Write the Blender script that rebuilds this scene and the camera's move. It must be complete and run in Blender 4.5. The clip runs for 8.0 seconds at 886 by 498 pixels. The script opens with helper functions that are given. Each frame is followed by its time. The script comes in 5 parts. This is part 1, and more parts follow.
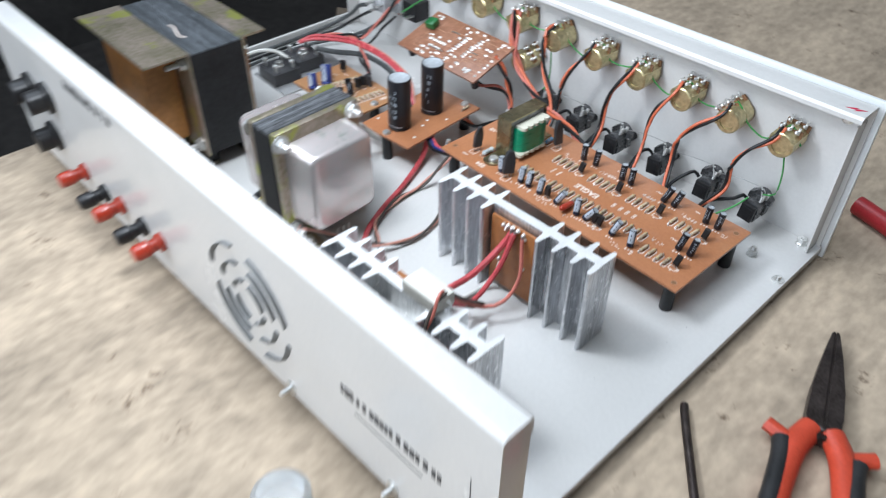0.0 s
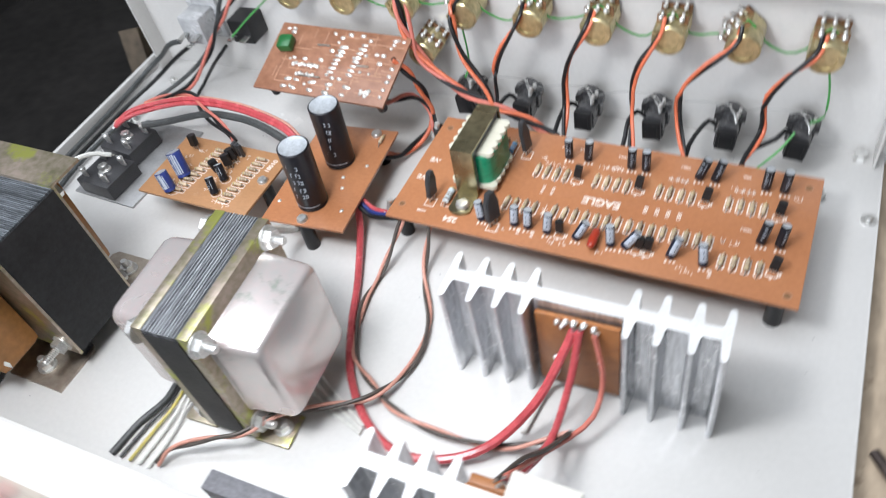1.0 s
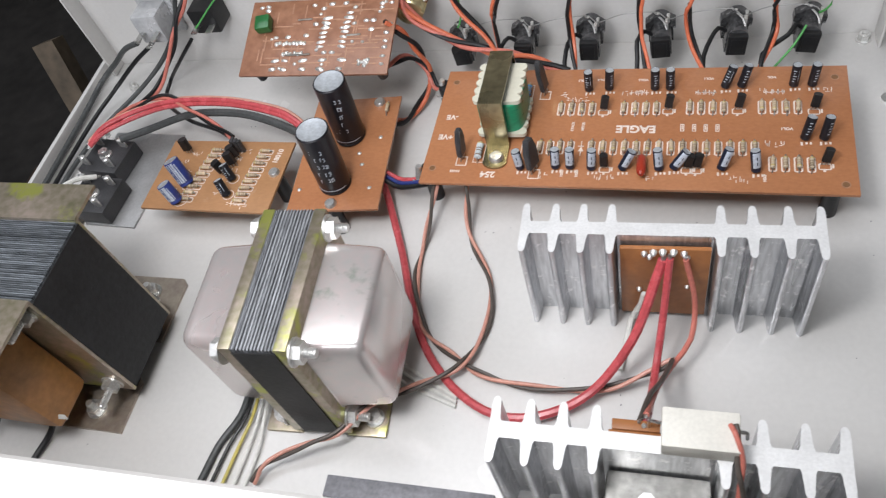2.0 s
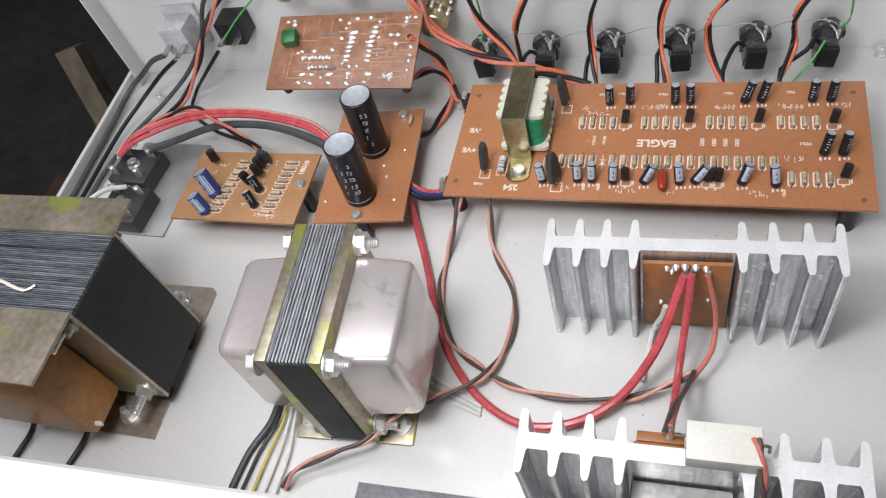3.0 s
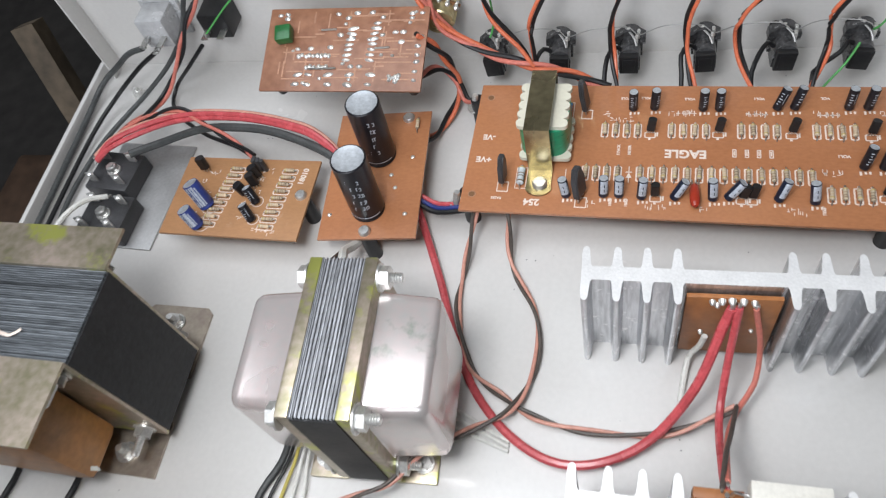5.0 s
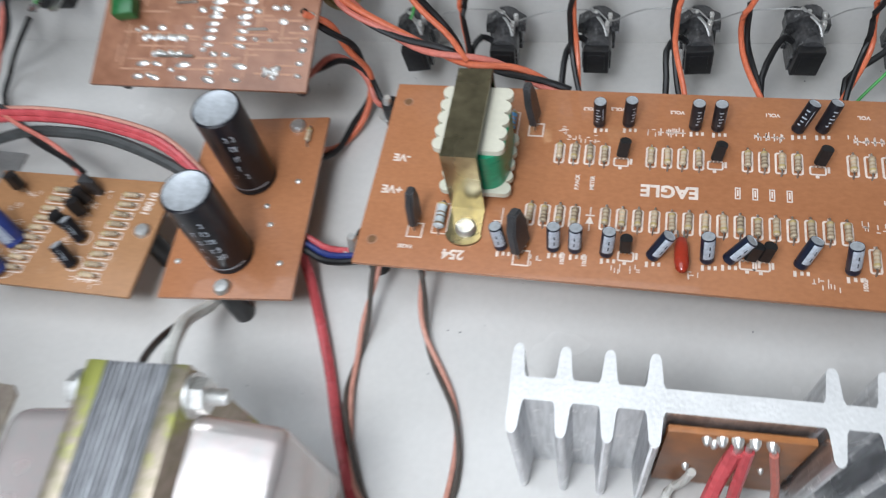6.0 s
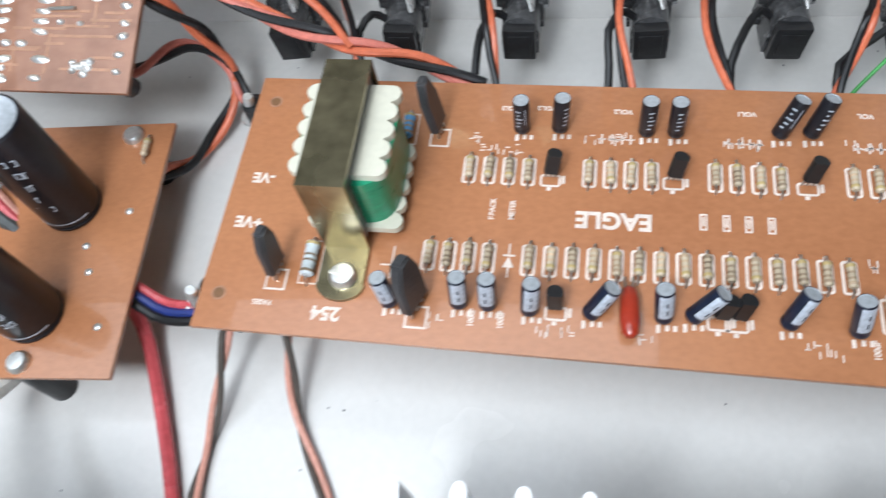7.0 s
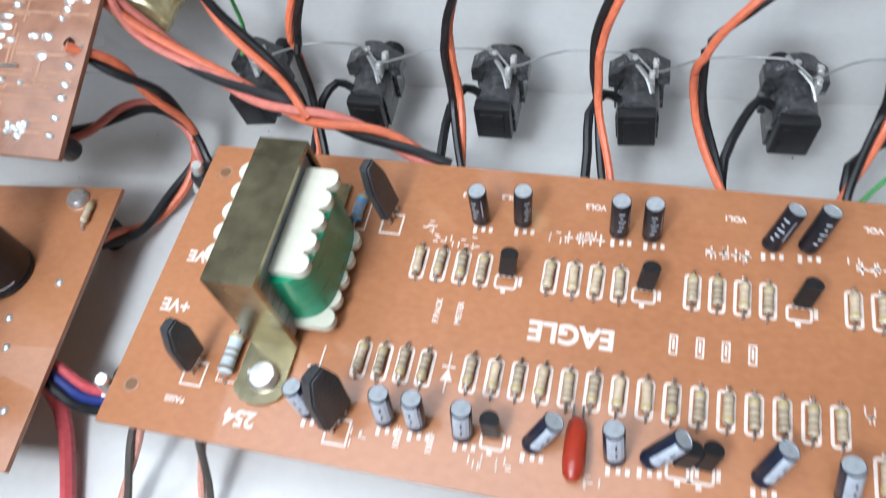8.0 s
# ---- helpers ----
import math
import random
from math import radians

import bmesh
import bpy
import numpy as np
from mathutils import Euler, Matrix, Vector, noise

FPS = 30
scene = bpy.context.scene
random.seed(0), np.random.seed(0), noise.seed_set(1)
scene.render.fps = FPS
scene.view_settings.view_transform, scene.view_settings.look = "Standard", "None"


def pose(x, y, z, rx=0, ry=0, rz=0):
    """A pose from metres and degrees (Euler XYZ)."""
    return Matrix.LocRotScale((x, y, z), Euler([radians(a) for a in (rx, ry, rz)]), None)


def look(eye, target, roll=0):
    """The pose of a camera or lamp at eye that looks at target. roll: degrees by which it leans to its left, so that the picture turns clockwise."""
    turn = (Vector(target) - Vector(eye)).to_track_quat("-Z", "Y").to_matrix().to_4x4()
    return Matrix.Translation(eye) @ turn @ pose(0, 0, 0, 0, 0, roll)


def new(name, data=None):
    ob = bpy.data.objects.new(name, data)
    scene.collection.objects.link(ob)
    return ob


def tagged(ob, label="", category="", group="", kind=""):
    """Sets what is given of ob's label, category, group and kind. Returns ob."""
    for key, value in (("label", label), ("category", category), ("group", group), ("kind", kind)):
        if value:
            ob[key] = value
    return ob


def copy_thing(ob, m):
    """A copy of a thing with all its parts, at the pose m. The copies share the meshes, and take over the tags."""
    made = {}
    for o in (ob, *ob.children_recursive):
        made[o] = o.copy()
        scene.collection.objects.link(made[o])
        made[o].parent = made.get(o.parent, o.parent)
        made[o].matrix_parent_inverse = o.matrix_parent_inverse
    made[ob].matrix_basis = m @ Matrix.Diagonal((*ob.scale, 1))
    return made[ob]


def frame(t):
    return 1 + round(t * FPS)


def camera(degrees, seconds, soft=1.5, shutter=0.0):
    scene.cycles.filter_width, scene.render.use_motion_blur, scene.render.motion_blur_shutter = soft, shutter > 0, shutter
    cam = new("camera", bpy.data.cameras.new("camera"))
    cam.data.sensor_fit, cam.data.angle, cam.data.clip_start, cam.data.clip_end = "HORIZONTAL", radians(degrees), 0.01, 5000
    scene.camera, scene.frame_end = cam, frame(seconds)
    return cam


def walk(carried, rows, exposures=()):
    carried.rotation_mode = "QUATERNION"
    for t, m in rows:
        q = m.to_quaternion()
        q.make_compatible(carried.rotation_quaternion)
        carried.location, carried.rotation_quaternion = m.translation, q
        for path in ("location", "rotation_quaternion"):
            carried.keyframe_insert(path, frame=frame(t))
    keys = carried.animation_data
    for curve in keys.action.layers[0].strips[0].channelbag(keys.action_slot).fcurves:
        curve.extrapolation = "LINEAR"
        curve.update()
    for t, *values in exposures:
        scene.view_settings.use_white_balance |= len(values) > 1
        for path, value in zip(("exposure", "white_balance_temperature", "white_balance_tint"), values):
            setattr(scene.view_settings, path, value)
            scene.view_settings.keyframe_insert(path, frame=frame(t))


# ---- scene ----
cam = camera(60.7, 8.0, soft=1.2, shutter=0.5)
PATH = [
    (0, (0.333, -0.31, 0.319), (-0.765, 0.742, -0.979), 0.4),
    (0.3, (0.281, -0.255, 0.308), (-0.699, 0.83, -1.057), -2.2),
    (0.5, (0.248, -0.225, 0.288), (-0.615, 0.922, -1.104), -3.6),
    (0.7, (0.222, -0.217, 0.294), (-0.592, 0.948, -1.113), -7.6),
    (0.9, (0.191, -0.213, 0.297), (-0.595, 0.912, -1.158), -12.7),
    (1, (0.179, -0.215, 0.3), (-0.566, 0.893, -1.189), -14.3),
    (1.2, (0.159, -0.218, 0.298), (-0.525, 0.886, -1.223), -16.5),
    (1.5, (0.141, -0.219, 0.303), (-0.472, 0.878, -1.253), -19.9),
    (2, (0.12, -0.225, 0.305), (-0.433, 0.85, -1.289), -20.4),
    (2.2, (0.114, -0.228, 0.308), (-0.425, 0.872, -1.273), -19.1),
    (3.3, (0.115, -0.225, 0.318), (-0.468, 0.822, -1.283), -21.8),
    (3.5, (0.112, -0.229, 0.318), (-0.448, 0.805, -1.3), -20.5),
    (4, (0.102, -0.223, 0.326), (-0.406, 0.771, -1.334), -19.9),
    (4.2, (0.097, -0.218, 0.331), (-0.394, 0.795, -1.321), -19.4),
    (5.3, (0.081, -0.17, 0.302), (-0.386, 0.81, -1.378), -19.7),
    (5.5, (0.084, -0.15, 0.286), (-0.359, 0.829, -1.4), -18.7),
    (6, (0.086, -0.11, 0.243), (-0.327, 0.838, -1.469), -16.9),
    (6.2, (0.081, -0.096, 0.221), (-0.272, 0.867, -1.497), -13.4),
    (6.5, (0.085, -0.073, 0.203), (-0.245, 0.852, -1.539), -14.2),
    (6.8, (0.088, -0.063, 0.198), (-0.231, 0.845, -1.556), -14.5),
    (7, (0.095, -0.058, 0.193), (-0.225, 0.842, -1.564), -15.0),
    (7.2, (0.105, -0.052, 0.19), (-0.224, 0.844, -1.567), -14.4),
    (7.5, (0.109, -0.042, 0.184), (-0.262, 0.855, -1.564), -16.8),
    (7.8, (0.112, -0.039, 0.181), (-0.294, 0.897, -1.539), -15.4),
    (8, (0.115, -0.031, 0.179), (-0.336, 0.931, -1.515), -16.4),
]
walk(cam, [(t, look(eye, target, roll)) for t, eye, target, roll in PATH],
     exposures=[(0, 0.35, 6000, 9), (0.5, 0.47, 6150, 10), (1.0, 0.45, 6400, 12), (1.5, 0.28, 6650, 14), (2.0, 0.0, 6650, 14), (3.5, 0.02, 6650, 14), (4.2, -0.15, 6650, 14),
                (5.5, 0.08, 6400, 11), (6.2, -0.07, 6250, 10), (7.0, 0.33, 6150, 9), (8.0, 0.52, 5950, 9)])


# ---- light ----
def area(name, m, sx, sy, power, colour):
    d = bpy.data.lights.new(name, "AREA")
    d.shape, d.size, d.size_y, d.energy, d.color = "RECTANGLE", sx, sy, power, colour
    o = new(name, d)
    o.matrix_world = m
    return o


world = bpy.data.worlds.new("sky")
scene.world = world
world.use_nodes = True
_bg = world.node_tree.nodes["Background"]
_sky = world.node_tree.nodes.new("ShaderNodeTexSky")
_sky.sky_type, _sky.sun_disc = "NISHITA", False
_sky.sun_elevation, _sky.sun_rotation = radians(40), radians(200)
world.node_tree.links.new(_sky.outputs[0], _bg.inputs[0])
_bg.inputs[1].default_value = 0.1
# daylight from a wide doorway behind the camera, a ceiling tube and a flash stand-in
area("doorway_daylight", look((-0.15, -2.05, 1.0), (0, 0, 0.05)), 1.9, 1.3, 27, (0.88, 0.94, 1.0))
area("ceiling_light", look((-0.5, -0.35, 1.86), (-0.5, -0.35, 0)), 1.8, 1.6, 31, (0.88, 0.94, 1.0))
# added lamp, fixed in place of a flash that travels with the camera
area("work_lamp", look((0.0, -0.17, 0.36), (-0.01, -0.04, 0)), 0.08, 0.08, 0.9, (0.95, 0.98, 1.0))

# ---- materials ----
def mat(name, base, rough=0.5, metal=0.0, var=0.12, grain=60.0, coarse=9.0, bump=0.1, stretch=(1, 1, 1), second=None,
        spots=None, ior=1.45, trans=0.0, coat=0.0, rough_var=0.12, dist=0.0004, piece=0.0):
    """Principled material with variation at two scales, optional spots (dirt, stain or painted glints) and a bump."""
    m = bpy.data.materials.new(name)
    m.use_nodes = True
    t = m.node_tree
    b = t.nodes["Principled BSDF"]
    L = t.links.new

    def node(kind, **kw):
        n = t.nodes.new(kind)
        for k, v in kw.items():
            n.inputs[k].default_value = v
        return n
    co = t.nodes.new("ShaderNodeTexCoord")
    mp = node("ShaderNodeMapping", Scale=stretch)
    if piece:
        # each piece takes its grain from another place
        oi = t.nodes.new("ShaderNodeObjectInfo")
        sc7 = node("ShaderNodeMath")
        sc7.operation = "MULTIPLY"
        sc7.inputs[1].default_value = 7.0
        L(oi.outputs["Random"], sc7.inputs[0])
        ad = t.nodes.new("ShaderNodeVectorMath")
        L(co.outputs["Object"], ad.inputs[0])
        L(sc7.outputs[0], ad.inputs[1])
        L(ad.outputs[0], mp.inputs[0])
    else:
        L(co.outputs["Object"], mp.inputs[0])
    n1 = node("ShaderNodeTexNoise", Scale=grain * 10, Detail=4.0)
    n2 = node("ShaderNodeTexNoise", Scale=coarse * 10, Detail=3.0)
    L(mp.outputs[0], n1.inputs[0])
    L(mp.outputs[0], n2.inputs[0])
    mixf = node("ShaderNodeMath")
    mixf.operation = "MULTIPLY_ADD"
    mixf.inputs[1].default_value = 0.5
    L(n1.outputs[0], mixf.inputs[0])
    half = node("ShaderNodeMath")
    half.operation = "MULTIPLY"
    half.inputs[1].default_value = 0.5
    L(n2.outputs[0], half.inputs[0])
    L(half.outputs[0], mixf.inputs[2])
    ramp = t.nodes.new("ShaderNodeValToRGB")
    lo = tuple(c * (1 - var * 1.6) for c in base)
    hi = second if second else tuple(min(1, c * (1 + var)) for c in base)
    ramp.color_ramp.elements[0].position, ramp.color_ramp.elements[1].position = 0.32, 0.66
    ramp.color_ramp.elements[0].color, ramp.color_ramp.elements[1].color = (*lo, 1), (*hi, 1)
    L(mixf.outputs[0], ramp.inputs[0])
    col = ramp.outputs[0]
    if spots:
        sc, thr, sc_col = spots
        n3 = node("ShaderNodeTexNoise", Scale=sc, Detail=5.0, Roughness=0.65)
        L(co.outputs["Object"], n3.inputs[0])
        r3 = t.nodes.new("ShaderNodeValToRGB")
        r3.color_ramp.elements[0].position, r3.color_ramp.elements[1].position = thr, thr + 0.09
        L(n3.outputs[0], r3.inputs[0])
        mx = t.nodes.new("ShaderNodeMixRGB")
        mx.inputs[2].default_value = (*sc_col, 1)
        L(r3.outputs[0], mx.inputs[0])
        L(col, mx.inputs[1])
        col = mx.outputs[0]
    if piece:
        hs = node("ShaderNodeHueSaturation")
        mr = node("ShaderNodeMapRange")
        mr.inputs[3].default_value, mr.inputs[4].default_value = 1 - piece, 1 + piece
        L(oi.outputs["Random"], mr.inputs[0])
        L(mr.outputs[0], hs.inputs["Value"])
        L(col, hs.inputs["Color"])
        col = hs.outputs[0]
    L(col, b.inputs["Base Color"])
    rr = node("ShaderNodeMapRange")
    rr.inputs[3].default_value, rr.inputs[4].default_value = max(0.03, rough - rough_var), min(1, rough + rough_var)
    L(n2.outputs[0], rr.inputs[0])
    L(rr.outputs[0], b.inputs["Roughness"])
    b.inputs["Metallic"].default_value = metal
    b.inputs["IOR"].default_value = ior
    b.inputs["Transmission Weight"].default_value = trans
    b.inputs["Coat Weight"].default_value = coat
    if bump:
        bp = node("ShaderNodeBump", Strength=bump, Distance=dist)
        L(n1.outputs[0], bp.inputs["Height"])
        L(bp.outputs[0], b.inputs["Normal"])
    return m


PAINT = mat("pale_grey_case_paint", (0.612, 0.602, 0.583), 0.23, var=0.03, grain=40, coarse=2, bump=0.08, spots=(420, 0.735, (0.30, 0.29, 0.27)), coat=0.25)
FACE = mat("white_face_plate", (0.72, 0.74, 0.74), 0.35, var=0.03, bump=0.05)
EDGE = mat("bare_cut_edge", (0.45, 0.45, 0.43), 0.4, 0.7)
BENCH = mat("dusty_bench_board", (0.42, 0.335, 0.245), 0.85, var=0.26, grain=16, coarse=1.6, bump=0.7, dist=0.001, spots=(48, 0.63, (0.12, 0.08, 0.05)), stretch=(1, 0.45, 1))
# floor colour, also put on the unseen side walls to hold back bounced light
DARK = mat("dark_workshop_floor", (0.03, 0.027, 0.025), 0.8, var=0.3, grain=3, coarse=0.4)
WALLM = mat("workshop_wall", (0.55, 0.55, 0.52), 0.8, var=0.1, grain=3, coarse=0.3)
PCB = mat("orange_phenolic_board", (0.40, 0.160, 0.071), 0.33, var=0.08, grain=45, coarse=1.3, stretch=(1, 1.7, 1), bump=0.06, coat=0.35, second=(0.445, 0.19, 0.086), spots=(300, 0.69, (0.46, 0.23, 0.125)))
PCBY = mat("tan_phenolic_board", (0.40, 0.205, 0.095), 0.42, var=0.08, grain=40, coarse=4, stretch=(1, 2, 1), bump=0.05, coat=0.1, spots=(55, 0.62, (0.46, 0.28, 0.17)))
PCBC = mat("copper_side_board", (0.255, 0.105, 0.055), 0.40, var=0.18, grain=20, coarse=6, bump=0.12, coat=0.2, second=(0.33, 0.158, 0.094))
TRACE = mat("lacquered_copper_track", (0.40, 0.215, 0.135), 0.35, 0.2, var=0.2)
BROWNP = mat("brown_mount_board", (0.30, 0.115, 0.035), 0.42, var=0.18, grain=25, coarse=5, bump=0.1)
SILK = mat("white_board_print", (0.75, 0.64, 0.565), 0.6, var=0.12)
RESB = mat("resistor_body", (0.50, 0.41, 0.29), 0.45, var=0.12, piece=0.16)
BAND = mat("resistor_bands", (0.44, 0.32, 0.21), 0.45, var=0.3, piece=0.5)
GOLD = mat("gold_band", (0.50, 0.38, 0.17), 0.4, 0.1)
BLUER = mat("blue_resistor", (0.13, 0.36, 0.66), 0.4)
PALEB = mat("pale_blue_resistor", (0.55, 0.60, 0.62), 0.45)
SOLDER = mat("solder", (0.78, 0.78, 0.76), 0.34, 0.8, var=0.15, grain=120, bump=0.3)
DULLT = mat("dull_earth_wire", (0.40, 0.40, 0.39), 0.5, 0.6)
TIN = mat("tinned_wire", (0.62, 0.62, 0.60), 0.3, 0.95)
CAPB = mat("black_capacitor_sleeve", (0.012, 0.012, 0.016), 0.32, var=0.2)
CAPN = mat("navy_capacitor_sleeve", (0.013, 0.018, 0.036), 0.3, var=0.2)
CAPBL = mat("blue_capacitor_sleeve", (0.035, 0.055, 0.22), 0.3, var=0.15)
STRIPE = mat("sleeve_stripe", (0.50, 0.55, 0.62), 0.4, var=0.25, grain=90)
CAPTOP = mat("capacitor_can_top", (0.46, 0.49, 0.52), 0.42, 0.3, var=0.2, grain=60, bump=0.3)
PLASTIC = mat("black_plastic", (0.014, 0.014, 0.015), 0.38, var=0.3)
PLASTG = mat("worn_black_plastic", (0.055, 0.055, 0.057), 0.27, var=0.45, grain=60, bump=0.3, spots=(300, 0.60, (0.24, 0.24, 0.24)))
MATTE = mat("matte_black_component", (0.052, 0.052, 0.055), 0.38, var=0.3, grain=150, bump=0.2, spots=(420, 0.66, (0.09, 0.088, 0.085)))
REDC = mat("red_film_capacitor", (0.36, 0.035, 0.016), 0.3, var=0.12, coat=0.4)
GREENC = mat("green_film_capacitor", (0.012, 0.115, 0.03), 0.3, var=0.2, coat=0.3)
GREENT = mat("green_winding_tape", (0.008, 0.26, 0.13), 0.32, var=0.15, grain=40, stretch=(1, 1, 6), coat=0.2)
NYLON = mat("cream_nylon", (0.62, 0.60, 0.49), 0.45, var=0.05)
BRASSY = mat("yellow_zinc_bracket", (0.33, 0.29, 0.18), 0.28, 0.9, var=0.25, grain=20, coarse=5, bump=0.12)
ZINC = mat("yellow_passivated_steel", (0.38, 0.365, 0.22), 0.34, 0.75, var=0.20, grain=30, coarse=3.2, second=(0.54, 0.44, 0.38), bump=0.12, spots=(42, 0.55, (0.47, 0.49, 0.13)))
BELLM = mat("zinc_plated_bell", (0.83, 0.815, 0.79), 0.25, 0.66, var=0.12, grain=30, coarse=2.6, second=(0.76, 0.65, 0.635), bump=0.1, rough_var=0.1, spots=(34, 0.60, (0.38, 0.44, 0.38)))
LAM = mat("steel_laminations", (0.33, 0.34, 0.36), 0.40, 0.55, var=0.45, grain=55, coarse=12, stretch=(0.25, 0.25, 1), bump=0.4, piece=0.45)
LAMD = mat("dark_steel_laminations", (0.165, 0.18, 0.195), 0.42, 0.55, var=0.40, grain=55, coarse=12, stretch=(0.25, 0.25, 1), bump=0.4, piece=0.45)
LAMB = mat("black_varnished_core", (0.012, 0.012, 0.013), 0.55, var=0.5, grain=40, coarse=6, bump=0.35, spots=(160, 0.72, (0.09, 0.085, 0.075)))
KRAFT = mat("brown_winding_paper", (0.38, 0.17, 0.05), 0.5, var=0.2, grain=25, coarse=5, bump=0.2, coat=0.15)
BOLT = mat("bright_bolt", (0.78, 0.78, 0.76), 0.36, 0.85, var=0.15, grain=100, bump=0.15)
FOOTM = mat("dull_foot_plate", (0.46, 0.375, 0.325), 0.38, 0.6, var=0.22, grain=30, coarse=5, bump=0.15, second=(0.50, 0.44, 0.36))
ALU = mat("sawn_aluminium", (0.72, 0.72, 0.715), 0.45, 0.3, var=0.07, grain=90, bump=0.3, spots=(420, 0.72, (0.5, 0.5, 0.5)))
# near-white spots paint shiny glints into the fin colour
ALUF = mat("heatsink_aluminium", (0.60, 0.61, 0.63), 0.30, 0.88, var=0.3, grain=60, coarse=6, stretch=(1, 1, 0.12), bump=0.3, spots=(230, 0.57, (0.85, 0.85, 0.86)))
ALUG = mat("grey_mount_plate", (0.42, 0.42, 0.42), 0.42, 0.6, var=0.1)
CEMENT = mat("white_ceramic", (0.68, 0.66, 0.60), 0.55, var=0.07, grain=80, bump=0.3, spots=(200, 0.68, (0.50, 0.47, 0.42)))
W_RED = mat("red_insulation", (0.52, 0.085, 0.095), 0.27, var=0.15)
W_ORANGE = mat("orange_insulation", (0.58, 0.145, 0.07), 0.38, var=0.15)
W_PINK = mat("pale_red_insulation", (0.55, 0.17, 0.13), 0.45, var=0.15)
W_FADED = mat("faded_pink_insulation", (0.58, 0.285, 0.22), 0.45, var=0.15)
W_BROWN = mat("dusty_brown_insulation", (0.085, 0.07, 0.06), 0.5, var=0.25)
W_BLACK = mat("black_insulation", (0.010, 0.010, 0.011), 0.40, var=0.3)
W_GREY = mat("dark_grey_cable", (0.060, 0.064, 0.064), 0.5, var=0.25)
W_BLUE = mat("blue_insulation", (0.02, 0.035, 0.17), 0.42, var=0.15)
W_GREEN = mat("green_insulation", (0.06, 0.30, 0.07), 0.42, var=0.15)
W_WHITE = mat("white_insulation", (0.66, 0.66, 0.62), 0.45, var=0.1)
W_YELLOW = mat("yellow_insulation", (0.50, 0.42, 0.10), 0.45, var=0.1)
POTM = mat("brass_pot_can", (0.60, 0.52, 0.30), 0.33, 0.8, var=0.22, grain=40, coarse=8, bump=0.15)
POTB = mat("brown_pot_wafer", (0.20, 0.10, 0.045), 0.5)
GREYP = mat("grey_clear_plastic", (0.62, 0.63, 0.64), 0.25, var=0.15, grain=30, trans=0.3)
TOOLS = mat("dark_tool_steel", (0.075, 0.06, 0.055), 0.42, 0.8, var=0.35, grain=60, coarse=10, bump=0.2)
TOOLO = mat("orange_grip", (0.50, 0.060, 0.028), 0.42, var=0.12)
TOOLB = mat("black_grip", (0.02, 0.02, 0.021), 0.5, var=0.3)
REDT = mat("red_plastic_tube", (0.34, 0.02, 0.025), 0.4, var=0.15)
CLEAR = mat("clear_jar_plastic", (0.80, 0.82, 0.82), 0.2, trans=0.75, ior=1.3)
REDINK = mat("red_print", (0.48, 0.02, 0.06), 0.5)
VENTM = mat("grey_vent_gap", (0.15, 0.155, 0.155), 0.6)
DARKINK = mat("dark_print", (0.05, 0.05, 0.055), 0.5)
WOODD = mat("dark_brown_wood", (0.055, 0.032, 0.02), 0.55, var=0.35, grain=6, coarse=1, stretch=(1, 1, 0.15), bump=0.2)
CLOTH = mat("grey_green_cloth", (0.10, 0.115, 0.105), 0.9, var=0.3, grain=30, coarse=2, bump=0.3)

OILG = mat("oily_grey_metal", (0.45, 0.44, 0.41), 0.34, 0.5, var=0.3, grain=30, coarse=5, bump=0.2)
BEAM = mat("brown_beam", (0.10, 0.075, 0.05), 0.7, var=0.3, grain=8, coarse=1)
BARM = mat("worn_grey_bar", (0.17, 0.17, 0.185), 0.45, var=0.25, bump=0.2)

# ---- mesh helpers (millimetres in, metres out) ----
MM = 0.001


def mm(*a):
    return pose(a[0] * MM, a[1] * MM, a[2] * MM, *a[3:])


def finish(name, bm, material, parent=None, smooth=False, label=""):
    bmesh.ops.recalc_face_normals(bm, faces=bm.faces[:])
    me = bpy.data.meshes.new(name)
    bm.to_mesh(me)
    bm.free()
    for k in (material if isinstance(material, (list, tuple)) else [material]):
        me.materials.append(k)
    if smooth:
        for p in me.polygons:
            p.use_smooth = True
        me.set_sharp_from_angle(angle=radians(38))
    ob = new(name, me)
    if parent:
        ob.parent = parent
    if label:
        ob["label"] = label
    return ob


def part(name, bm, material, parent, label="", smooth=True):
    return finish(name, bm, material, parent, smooth, label)


def again(ob, m, parent=None):
    """One more piece on the same mesh."""
    o = new(ob.name.split(".")[0], ob.data)
    o.parent = parent or ob.parent
    o.matrix_basis = m
    if "label" in ob:
        o["label"] = ob["label"]
    return o


def thing(name, m, label, category, group="", kind=""):
    e = new(name)
    e.empty_display_size = 0.01
    e.matrix_basis = m
    return tagged(e, label, category, group, kind)


